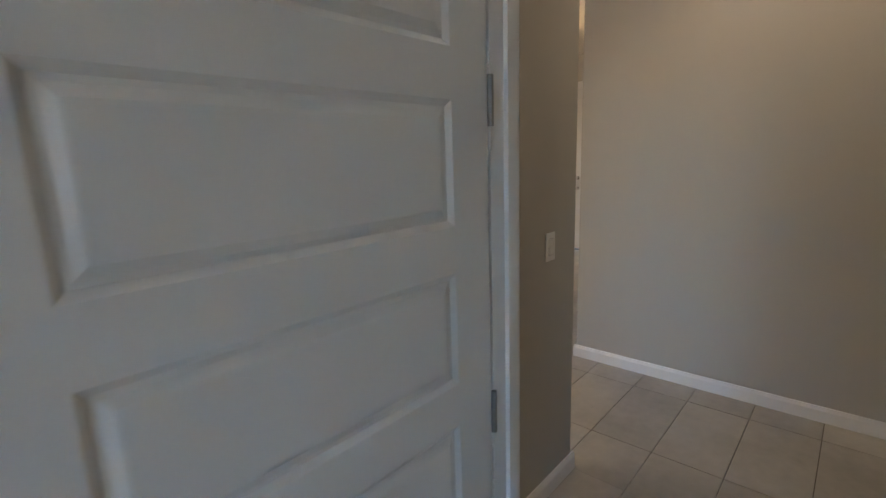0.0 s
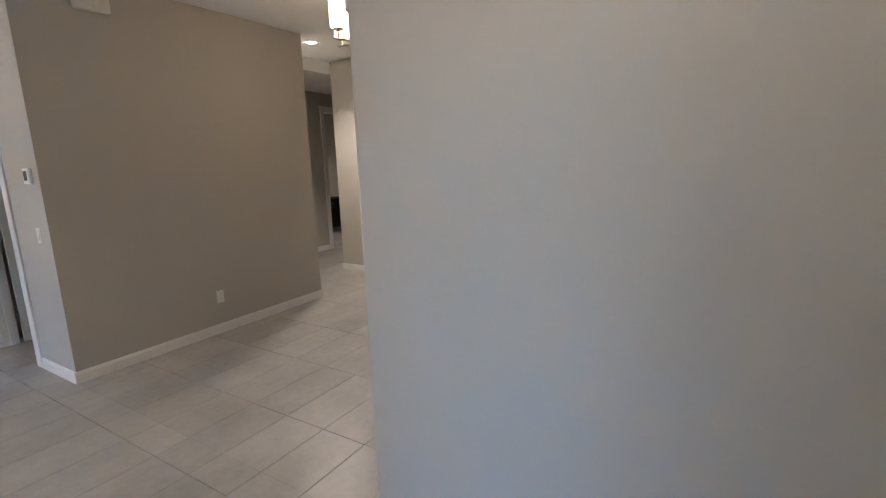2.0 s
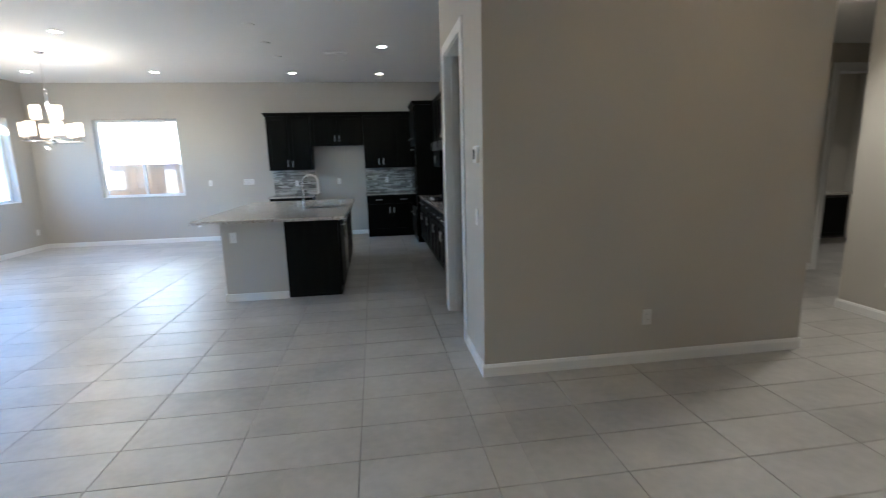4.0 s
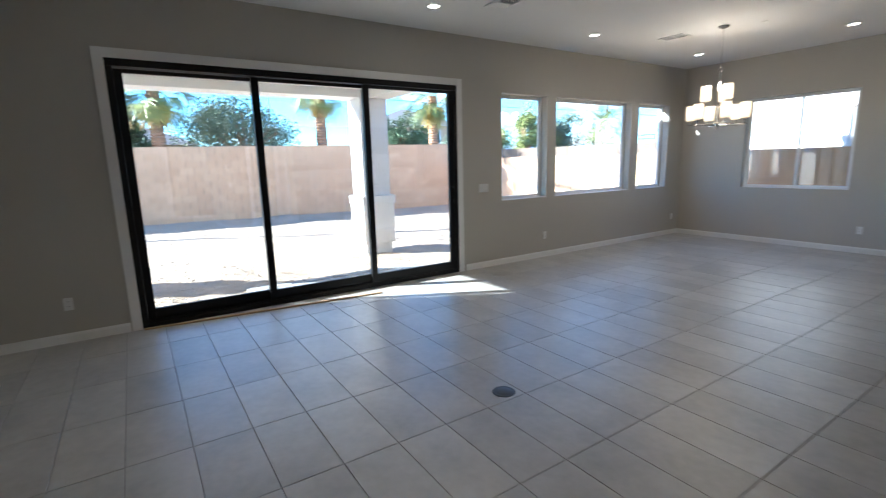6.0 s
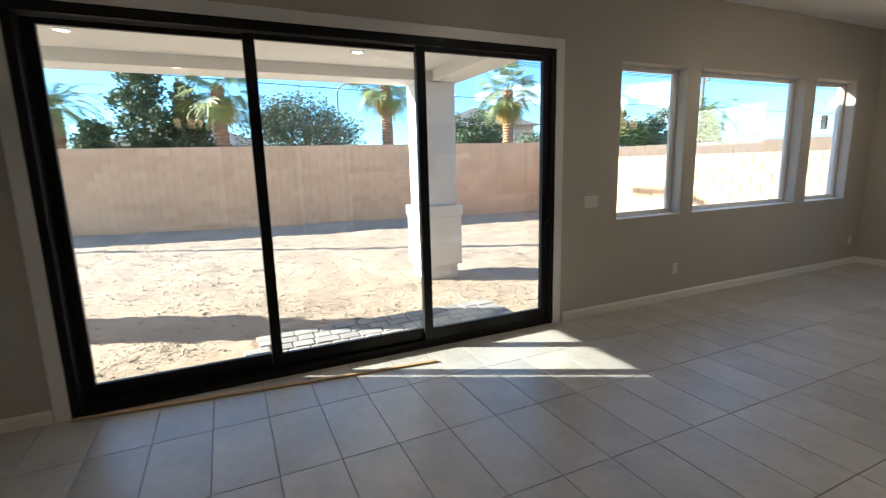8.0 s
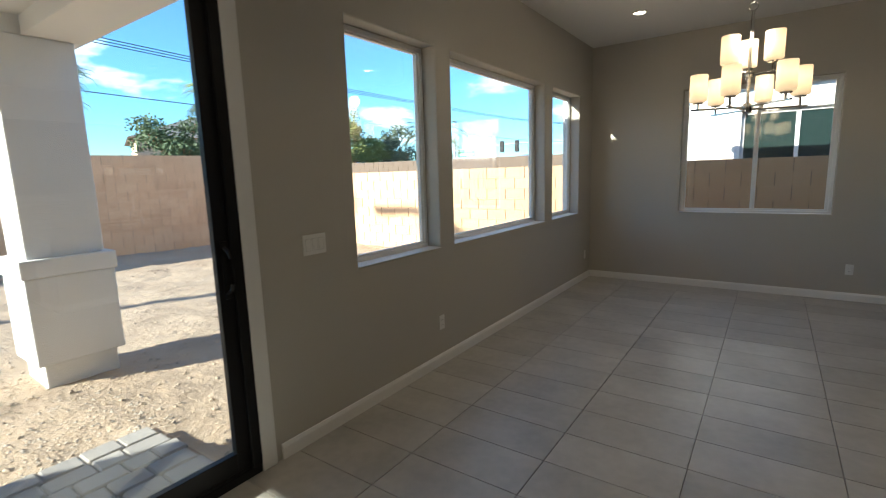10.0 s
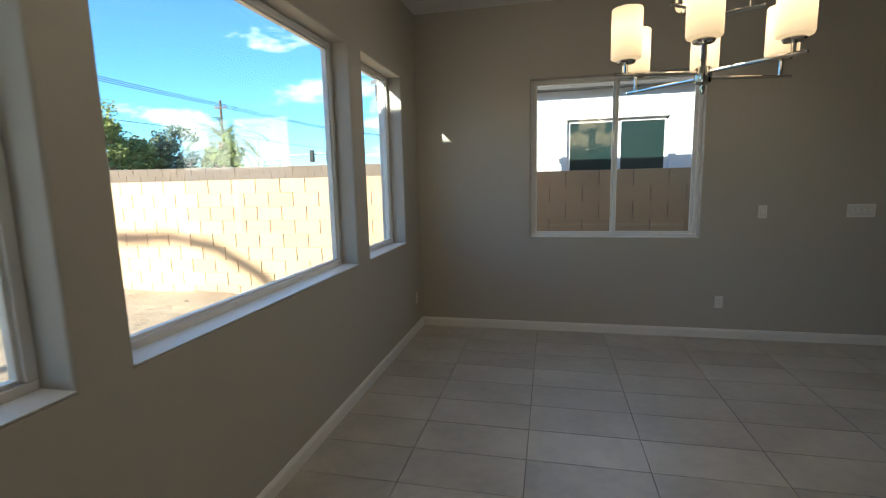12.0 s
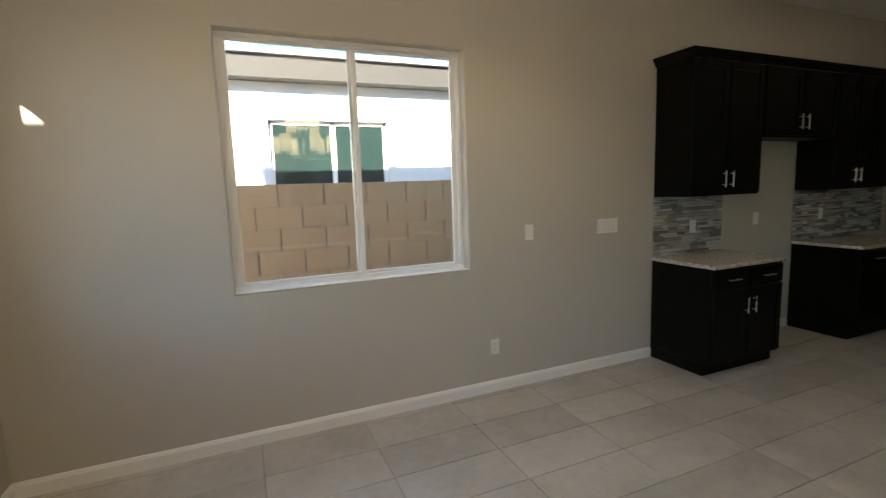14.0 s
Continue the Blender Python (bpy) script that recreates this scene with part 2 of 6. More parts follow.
LEAFDARK = surface("pine_needles", (0.07, 0.11, 0.06), 0.7, 0.3, 1, 20, 0.0, tone=(0.11, 0.16, 0.075), island=0.8)
LEAFGREY = surface("grey_green_leaves", (0.075, 0.105, 0.06), 0.7, 0.3, 1, 20, 0.0, tone=(0.17, 0.205, 0.13), island=0.8)
LEAFLIGHT = surface("yellow_green_leaves", (0.15, 0.19, 0.05), 0.6, 0.3, 1, 20, 0.0, tone=(0.27, 0.29, 0.09), island=0.8)
WOODPOLE = surface("creosoted_pole", (0.13, 0.09, 0.065), 0.9, 0.2, 2, 40, 0.4)
GALV = surface("galvanised_steel", (0.33, 0.34, 0.35), 0.5, 0.1, 2, 60, 0.1, metal=0.6)
SIGNGREEN = surface("green_sign", (0.02, 0.22, 0.14), 0.5, 0.05, 2, 60, 0.0)
# Distance haze is mixed into the hills' flat blue
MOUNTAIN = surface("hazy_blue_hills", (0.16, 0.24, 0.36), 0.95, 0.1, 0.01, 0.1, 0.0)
VANITY = surface("dark_vanity_wood", (0.02, 0.016, 0.014), 0.4, 0.3, 2, 40, 0.1)


# ---- building helpers ----
def box(bm, x0, y0, z0, x1, y1, z1, bev=0.0, seg=2):
    """A box between two corners, its edges rounded by bev."""
    m = Matrix.Translation(((x0 + x1) / 2, (y0 + y1) / 2, (z0 + z1) / 2)) @ Matrix.Diagonal((abs(x1 - x0), abs(y1 - y0), abs(z1 - z0), 1))
    got = bmesh.ops.create_cube(bm, size=1, matrix=m)
    if bev:
        edges = list({e for v in got["verts"] for e in v.link_edges})
        bmesh.ops.bevel(bm, geom=edges, offset=bev, segments=seg, affect="EDGES", profile=0.5)
    return bm


def cyl(bm, a, b, r0, r1=None, n=16, caps=True):
    """A rod from a to b, r0 thick at a and r1 at b."""
    a, b = Vector(a), Vector(b)
    m = Matrix.Translation((a + b) / 2) @ (b - a).to_track_quat("Z", "Y").to_matrix().to_4x4()
    bmesh.ops.create_cone(bm, cap_ends=caps, segments=n, radius1=r0, radius2=r0 if r1 is None else r1, depth=(b - a).length, matrix=m)
    return bm


def lathe(bm, profile, n=24, at=(0, 0, 0)):
    """Turns a profile of (radius, height) round the upright axis."""
    rings = [[bm.verts.new((at[0] + r * math.cos(k * math.tau / n), at[1] + r * math.sin(k * math.tau / n), at[2] + z)) for k in range(n)] for r, z in profile]
    for lo, hi in zip(rings, rings[1:]):
        for k in range(n):
            bm.faces.new((lo[k], lo[(k + 1) % n], hi[(k + 1) % n], hi[k]))
    return bm


def tube(bm, pts, r, n=8):
    """A bent rod through points."""
    pts = [Vector(p) for p in pts]
    rings = []
    for i, p in enumerate(pts):
        d = (pts[min(i + 1, len(pts) - 1)] - pts[max(i - 1, 0)]).normalized()
        q = d.to_track_quat("Z", "Y")
        rings.append([bm.verts.new(p + q @ Vector((r * math.cos(k * math.tau / n), r * math.sin(k * math.tau / n), 0))) for k in range(n)])
    for lo, hi in zip(rings, rings[1:]):
        for k in range(n):
            bm.faces.new((lo[k], lo[(k + 1) % n], hi[(k + 1) % n], hi[k]))
    bm.faces.new(rings[0][::-1])
    bm.faces.new(rings[-1])
    return bm


def world_place(ob):
    p = Vector(ob.location)
    while ob.parent:
        ob = ob.parent
        p += Vector(ob.location)
    return p


def part(name, bm, material, parent=None, label="", smooth=False):
    """Links a bmesh in world places as one mesh object, under a thing or a part."""
    me = bpy.data.meshes.new(name)
    if parent is not None:
        off = world_place(parent)
        bmesh.ops.translate(bm, verts=bm.verts, vec=-off)
    bmesh.ops.recalc_face_normals(bm, faces=bm.faces)
    bm.to_mesh(me)
    bm.free()
    if smooth:
        me.polygons.foreach_set("use_smooth", [True] * len(me.polygons))
        me.set_sharp_from_angle(angle=radians(35))
    me.materials.append(material)
    ob = new(name, me)
    if parent is not None:
        ob.parent = parent
    if label:
        ob["label"] = label
    return ob


def thing(name, at, label, category, group="", kind=""):
    ob = new(name)
    ob.location = at
    ob.empty_display_size = 0.1
    return tagged(ob, label, category, group, kind)


def structure(name, bm, material, label, category="", smooth=False):
    return tagged(part(name, bm, material, None, "", smooth), label, category or name.split("_")[0], kind="structure")


def panel_wall(bm, axis, a, b, u0, u1, z0, z1, holes=(), bev=0.012):
    """An upright wall from a to b in its thickness, u0 to u1 along it, with real openings (ua, ub, za, zb) whose corners are rounded."""
    us = sorted({u0, u1, *[h[0] for h in holes], *[h[1] for h in holes]})
    zs = sorted({z0, z1, *[h[2] for h in holes], *[h[3] for h in holes]})
    us, zs = [u for u in us if u0 <= u <= u1], [z for z in zs if z0 <= z <= z1]

    def spot(t, u, z):
        return (t, u, z) if axis == "x" else (u, t, z)

    grid = {(s, i, j): bm.verts.new(spot(t, u, z)) for s, t in ((0, a), (1, b)) for i, u in enumerate(us) for j, z in enumerate(zs)}
    full = {(i, j) for i in range(len(us) - 1) for j in range(len(zs) - 1)
            if not any(h[0] - 1e-6 < us[i] and us[i + 1] < h[1] + 1e-6 and h[2] - 1e-6 < zs[j] and zs[j + 1] < h[3] + 1e-6 for h in holes)}
    rim = []
    for i, j in full:
        for s in (0, 1):
            bm.faces.new([grid[s, p, q] for p, q in ((i, j), (i + 1, j), (i + 1, j + 1), (i, j + 1))])
        for (p, q), (r, t), near in (((i, j), (i + 1, j), (i, j - 1)), ((i, j + 1), (i + 1, j + 1), (i, j + 1)), ((i, j), (i, j + 1), (i - 1, j)), ((i + 1, j), (i + 1, j + 1), (i + 1, j))):
            if near not in full:
                f = bm.faces.new((grid[0, p, q], grid[0, r, t], grid[1, r, t], grid[1, p, q]))
                if near[0] not in (-1, len(us) - 1) and near[1] not in (-1, len(zs) - 1):
                    rim += [e for e in f.edges if (e.verts[0] in (grid[0, p, q], grid[0, r, t]) and e.verts[1] in (grid[0, p, q], grid[0, r, t])) or (e.verts[0] in (grid[1, p, q], grid[1, r, t]) and e.verts[1] in (grid[1, p, q], grid[1, r, t]))]
    for v in [v for v in bm.verts if not v.link_faces]:
        bm.verts.remove(v)
    if bev and rim:
        bmesh.ops.recalc_face_normals(bm, faces=bm.faces)
        bmesh.ops.bevel(bm, geom=list(set(rim)), offset=bev, segments=3, affect="EDGES", profile=0.5)
    return bm


def block_mesh(name, sx, sy, sz, bev, material):
    """One small bevelled piece, shared by all alike pieces; its origin lies in its middle."""
    bm = bmesh.new()
    box(bm, -sx / 2, -sy / 2, -sz / 2, sx / 2, sy / 2, sz / 2, bev, 1)
    me = bpy.data.meshes.new(name)
    bm.to_mesh(me)
    bm.free()
    me.materials.append(material)
    return me


def piece(name, me, parent, at, scale=None, rz=0.0):
    ob = new(name, me)
    ob.parent = parent
    ob.location = Vector(at) - world_place(parent)
    if scale:
        ob.scale = scale
    if rz:
        ob.rotation_euler = (0, 0, rz)
    return ob


def lamp_down(x, y, z, watts, name="downlight_lamp", spread=125, size=0.05):
    d = bpy.data.lights.new(name, "SPOT")
    d.energy, d.color, d.spot_size, d.spot_blend, d.shadow_soft_size = watts, LAMP_WARM, radians(spread), 0.6, size
    ob = new(name, d)
    ob.location = (x, y, z)
    return ob


# ---- the house: floors, walls, ceiling ----
H = 3.13
FH = 2.90
bm = bmesh.new()
box(bm, -0.2, -15.2, -0.30, 14.6, 0.2, -0.012)
floor = structure("floor", bm, GROUT, "grey-beige rectangular porcelain tile floor with dark grout", "floor")

DOOR_S, DOOR_N = -9.14, -5.372
WIN_Z0, WIN_Z1 = 0.945, 2.447
WINS = ((-4.59, -3.69), (-3.49, -1.632), (-1.409, -0.501))
bm = bmesh.new()
panel_wall(bm, "x", 0.0, -0.2, -10.5, 0.2, -0.3, H + 0.2, [(DOOR_S - 0.005, DOOR_N + 0.005, -0.3, 2.505)] + [(a, b, WIN_Z0, WIN_Z1) for a, b in WINS])
structure("wall_west", bm, WALL, "matte greige wall with a sliding door and three windows", "wall")
bm = bmesh.new()
panel_wall(bm, "y", 0.0, 0.2, 0.0, 8.02, -0.3, H + 0.2, [(1.13, 2.655, WIN_Z0, WIN_Z1)])
structure("wall_north", bm, WALL, "matte greige wall with one sliding window", "wall")
bm = bmesh.new()
box(bm, 0.0, -10.605, -0.02, 5.945, -10.50, H, 0.012)
structure("wall_south", bm, WALL, "matte greige wall ending in a rounded corner", "wall")
bm = bmesh.new()
box(bm, 7.9, -5.45, -0.02, 8.02, 0.0, H)
structure("wall_kitchen_east", bm, WALL, "matte greige wall behind the kitchen run", "wall")
PD_S, PD_N, PD_H = -6.53, -5.70, 2.44
bm = bmesh.new()
panel_wall(bm, "x", 7.143, 7.265, -7.205, -5.45, -0.02, H, [(PD_S, PD_N, -0.02, PD_H)], 0.0)
structure("wall_pantry_west", bm, WALL, "greige wall with a cased door opening and a thermostat", "wall")
bm = bmesh.new()
box(bm, 7.265, -7.205, -0.02, 9.6, -7.085, H)
structure("wall_pantry_south", bm, WALL, "long greige wall with one outlet", "wall")
bm = bmesh.new()
box(bm, 7.265, -5.57, -0.02, 9.6, -5.45, H)
structure("wall_pantry_north", bm, WALL, "greige return wall at the end of the kitchen run", "wall")
bm = bmesh.new()
box(bm, 9.48, -7.085, -0.02, 9.6, -5.57, H)
structure("wall_pantry_east", bm, WALL, "greige wall beside the hallway opening", "wall")
bm = bmesh.new()
box(bm, 7.16, -12.04, -0.02, 7.28, -10.037, H, 0.014)
structure("wall_vestibule_east", bm, WALL, "wide greige wall ending in a rounded corner", "wall")
bm = bmesh.new()
box(bm, 4.97, -12.04, -0.02, 7.16, -11.92, H)
structure("wall_vestibule_south", bm, WALL, "greige wall closing the vestibule", "wall")
bm = bmesh.new()
box(bm, 7.28, -10.157, -0.02, 10.94, -10.04, H)
structure("wall_foyer_south", bm, WALL, "greige wall of the entry foyer", "wall")
FD_S, FD_N = -9.10, -8.16
bm = bmesh.new()
panel_wall(bm, "x", 10.82, 10.94, -10.037, -6.42, -0.02, H, [(FD_S, FD_N, -0.02, 2.44)], 0.0)
structure("wall_foyer_east", bm, WALL, "greige foyer wall with the white entry door", "wall")
BD_S, BD_N, BD_H = -11.74, -10.92, 2.05
bm = bmesh.new()
panel_wall(bm, "x", 4.86, 4.97, -15.0, -10.606, -0.02, H, [(BD_S, BD_N, -0.02, BD_H)], 0.0)
structure("wall_bedroom_east", bm, WALL, "greige wall with the cased bedroom doorway", "wall")
# Unseen opening, sized to bring daylight onto the open bedroom door
bm = bmesh.new()
panel_wall(bm, "x", -1.18, -1.34, -15.2, -10.5, -0.3, H + 0.2, [(-14.2, -11.9, 0.8, 2.4)])
structure("wall_bedroom_west", bm, WALL, "plain greige wall with an unseen opening added for daylight", "wall")
# Unseen wing, its corner placed to bound the indoor sun patch
bm = bmesh.new()
box(bm, -1.34, -10.5, -0.3, -0.2, -10.38, H + 0.2)
structure("wall_wing_north", bm, STUCCO, "white stucco end wall of the house wing", "wall")
bm = bmesh.new()
box(bm, -1.18, -15.2, -0.3, 4.86, -15.0, H)
structure("wall_bedroom_south", bm, WALL, "plain greige wall", "wall")
bm = bmesh.new()
box(bm, -1.18, -10.604, -0.02, -0.004, -10.5, H)
structure("wall_bedroom_north", bm, WALL, "plain greige wall", "wall")
# hallway beyond the foyer and the bath past it
bm = bmesh.new()
box(bm, 10.94, -6.54, -0.02, 14.5, -6.42, H)
structure("wall_hall_south", bm, WALL, "plain greige hallway wall", "wall")
bm = bmesh.new()
panel_wall(bm, "y", -5.05, -4.93, 9.6, 14.5, -0.02, H, [(12.0, 12.95, -0.02, 2.44)], 0.0)
structure("wall_hall_north", bm, WALL, "greige hallway wall with a cased doorway", "wall")
bm = bmesh.new()
box(bm, 9.6, -3.1, -0.02, 14.5, -2.98, H)
structure("wall_bath_north", bm, WALL, "plain greige bathroom wall", "wall")
bm = bmesh.new()
box(bm, 14.5, -6.54, -0.02, 14.62, -2.98, H)
structure("wall_hall_east", bm, WALL, "plain greige wall at the hallway's end", "wall")
bm = bmesh.new()
box(bm, 9.48, -5.45, -0.02, 9.6, -2.98, H)
structure("wall_hall_west", bm, WALL, "plain greige hallway wall", "wall")
bm = bmesh.new()
box(bm, -0.004, -10.6, H, 11.0, 0.2, H + 0.12)
box(bm, -1.18, -15.2, H, 11.0, -10.6, H + 0.12)
structure("ceiling", bm, CEIL, "white textured drywall ceiling", "ceiling")
bm = bmesh.new()
box(bm, 9.605, -6.42, 2.74, 10.815, -2.9, 2.86)
box(bm, 10.815, -6.42, 2.74, 14.5, -2.9, 2.86)
box(bm, 9.605, -6.42, 2.86, 10.815, -6.32, FH)
box(bm, 7.17, -10.035, FH, 10.815, -7.21, H - 0.002)
box(bm, 9.605, -7.21, FH, 10.815, -6.32, H - 0.002)
structure("ceiling_hall", bm, CEIL, "lower white ceiling over the hallway", "ceiling")
bm = bmesh.new()
box(bm, -0.2, -15.4, H + 0.2, 15.0, 0.3, H + 0.28)
box(bm, -1.5, -15.4, H + 0.2, -0.2, -10.62, H + 0.28)
structure("roof", bm, ROOF, "dark flat roof over the house", "roof")


# ---- baseboards ----
def baseboard(name, x0, y0, x1, y1, side, label="white painted baseboard along the wall"):
    """A baseboard along an upright plane; side: the way its face looks (+x, -x, +y, -y)."""
    bm = bmesh.new()
    prof = [(0.0, 0.0), (0.014, 0.0), (0.014, 0.066), (0.009, 0.078), (0.006, 0.086), (0.0, 0.088)]
    n = {"+x": (1, 0), "-x": (-1, 0), "+y": (0, 1), "-y": (0, -1)}[side]
    ends = []
    for x, y in ((x0, y0), (x1, y1)):
        ends.append([bm.verts.new((x + n[0] * d, y + n[1] * d, z)) for d, z in prof])
    for k in range(len(prof)):
        q = (k + 1) % len(prof)
        bm.faces.new((ends[0][k], ends[0][q], ends[1][q], ends[1][k]))
    bm.faces.new(ends[0])
    bm.faces.new(ends[1][::-1])
    return structure(name, bm, TRIM, label, "baseboard")


for row in ((0, -10.5, 0, -9.235, "+x"), (0, -5.25, 0, 0, "+x"), (0.014, 0, 4.40, 0, "-y"), (5.24, 0, 6.28, 0, "-y"), (0.014, -10.5, 5.945, -10.5, "+y"),
            (4.985, -10.605, 5.957, -10.605, "-y"), (5.945, -10.605, 5.945, -10.486, "+x"), (7.16, -11.906, 7.16, -10.023, "-x"), (7.148, -10.037, 10.82, -10.037, "+y"),
            (4.985, -11.92, 7.146, -11.92, "+y"), (7.129, -7.205, 9.612, -7.205, "-y"), (7.143, -7.205, 7.143, -6.625, "-x"), (9.6, -7.205, 9.6, -5.05, "+x"),
            (10.82, -8.06, 10.82, -6.406, "-x"), (10.82, -10.023, 10.82, -9.2, "-x"), (10.834, -6.42, 14.5, -6.42, "+y"), (9.614, -5.05, 11.9, -5.05, "-y"), (9.7, -3.1, 14.5, -3.1, "-y")):
    baseboard("baseboard", *row)


# ---- sliding glass door ----
def sliding_door():
    d = thing("sliding_door", (-0.08, (DOOR_S + DOOR_N) / 2, 0), "black aluminium three-panel sliding glass door in a white casing", "sliding door")
    s, n, top = DOOR_S, DOOR_N, 2.50
    for nm, b in (("head_frame", (-0.155, s, 2.435, 0.008, n, top)), ("threshold", (-0.155, s, -0.01, 0.0, n, 0.045)),
                  ("side_frame", (-0.155, s, 0.045, 0.008, s + 0.055, 2.435)), ("side_frame", (-0.155, n - 0.055, 0.045, 0.008, n, 2.435))):
        bm = bmesh.new()
        part(nm, box(bm, *b, 0.004), BLACK, d)
    bm = bmesh.new()
    for x in (-0.10, -0.055, -0.012):
        box(bm, x - 0.004, s + 0.055, 0.045, x + 0.004, n - 0.055, 0.06)
    part("track", bm, BLACK, d)
    for (a, b, x) in ((s + 0.05, -7.835, -0.115), (-7.915, -6.605, -0.072), (-6.69, n - 0.05, -0.029)):
        p = thing("panel", (x, (a + b) / 2, 0.06), "", "")
        p.parent = d
        p.location = Vector((x, (a + b) / 2, 0.06)) - Vector(d.location)
        z0, z1 = 0.06, 2.43
        bm = bmesh.new()
        for q in ((a, a + 0.075, z0, z1), (b - 0.075, b, z0, z1), (a + 0.075, b - 0.075, z0, z0 + 0.10), (a + 0.075, b - 0.075, z1 - 0.035, z1)):
            box(bm, x - 0.019, q[0], q[2], x + 0.019, q[1], q[3], 0.003)
        part("sash", bm, BLACK, p)
        bm = bmesh.new()
        box(bm, x - 0.004, a + 0.07, z0 + 0.09, x + 0.004, b - 0.07, z1 - 0.03)
        g = part("glass", bm, GLASS, p)
    # pull handle on the last sash
    bm = bmesh.new()
    y = n - 0.085
    tube(bm, [(-0.005, y, 0.98), (0.03, y, 1.0), (0.042, y, 1.03), (0.042, y, 1.15), (0.03, y, 1.18), (-0.005, y, 1.2)], 0.009)
    box(bm, -0.012, y - 0.016, 0.95, -0.004, y + 0.016, 1.23, 0.003)
    part("handle", bm, BLACK, d, smooth=True)
    bm = bmesh.new()
    for b in ((s - 0.085, s, -0.0, 2.585), (n, n + 0.085, -0.0, 2.585), (s, n, 2.50, 2.585)):
        box(bm, 0.001, b[0], b[2], 0.012, b[1], b[3], 0.003)
    part("casing", bm, TRIM, d, "flat white painted casing")


sliding_door()


# ---- windows ----
def window(name, axis, u0, u1, z0, z1, slide, label):
    """A white vinyl window set deep in its opening, with glass and a slim screen rail; slide: two sashes with a meeting rail."""
    t0, t1 = (-0.185, -0.125) if axis == "x" else (0.075, 0.135)

    def bx(bm, ta, ua, za, tb, ub, zb, bev=0.004):
        return box(bm, ta, ua, za, tb, ub, zb, bev) if axis == "x" else box(bm, ua, ta, za, ub, tb, zb, bev)

    w = thing(name, ((t0 + t1) / 2, (u0 + u1) / 2, z0) if axis == "x" else ((u0 + u1) / 2, (t0 + t1) / 2, z0), label, "window", kind="structure")
    f = 0.030 if slide else 0.036
    for nm, q in (("window_frame", (u0, u1, z1 - f, z1)), ("window_frame", (u0, u1, z0, z0 + f)), ("window_frame", (u0, u0 + f, z0 + f, z1 - f)), ("window_frame", (u1 - f, u1, z0 + f, z1 - f))):
        bm = bmesh.new()
        part(nm, bx(bm, t0, q[0], q[2], t1, q[1], q[3]), VINYL, w)
    tm = (t0 + t1) / 2
    if slide:
        um = (u0 + u1) / 2 + 0.02
        for a, b, off in ((u0 + f, um + 0.025, 0.012), (um - 0.025, u1 - f, -0.012)):
            tt = tm + (off if axis == "x" else -off)
            bm = bmesh.new()
            g = 0.020
            for q in ((a, a + g + 0.01, z0 + f, z1 - f), (b - g - 0.01, b, z0 + f, z1 - f), (a + g, b - g, z0 + f, z0 + f + g), (a + g, b - g, z1 - f - g, z1 - f)):
                bx(bm, tt - 0.011, q[0], q[2], tt + 0.011, q[1], q[3], 0.003)
            sash = part("sash", bm, VINYL, w)
            bm = bmesh.new()
            bx(bm, tt - 0.003, a + g, z0 + f + g, tt + 0.003, b - g, z1 - f - g, 0)
            part("pane", bm, GLASS, sash)
        bm = bmesh.new()
        bx(bm, tm - 0.035, um - 0.012, 1.66, tm - 0.018, um + 0.012, 1.72, 0.003)
        part("latch", bm, VINYL, w)
    else:
        bm = bmesh.new()
        bx(bm, tm - 0.003, u0 + f, z0 + f, tm + 0.003, u1 - f, z1 - f, 0)
        part("pane", bm, GLASS, w)
        bm = bmesh.new()
        for q in ((u0 + f, u0 + f + 0.012, z0 + f, z1 - f), (u1 - f - 0.012, u1 - f, z0 + f, z1 - f), (u0 + f, u1 - f, z0 + f, z0 + f + 0.012), (u0 + f, u1 - f, z1 - f - 0.012, z1 - f)):
            bx(bm, tm - 0.016, q[0], q[2], tm + 0.016, q[1], q[3], 0.002)
        part("glazing_bead", bm, VINYL, w)
    bm = bmesh.new()
    if axis == "x":
        box(bm, -0.125, u0, z0, 0.004, u1, z0 + 0.006, 0.002)
    else:
        box(bm, u0, -0.004, z0, u1, 0.075, z0 + 0.006, 0.002)
    part("window_sill", bm, TRIM, w, "white painted drywall sill")


for k, (a, b) in enumerate(WINS):
    window("window_%d" % (k + 1), "x", a, b, WIN_Z0, WIN_Z1, False, ("narrow", "wide", "narrow")[k] + " fixed white vinyl window in a deep drywall reveal")
window("window_4", "y", 1.13, 2.655, WIN_Z0, WIN_Z1, True, "white vinyl two-sash sliding window in a drywall reveal")


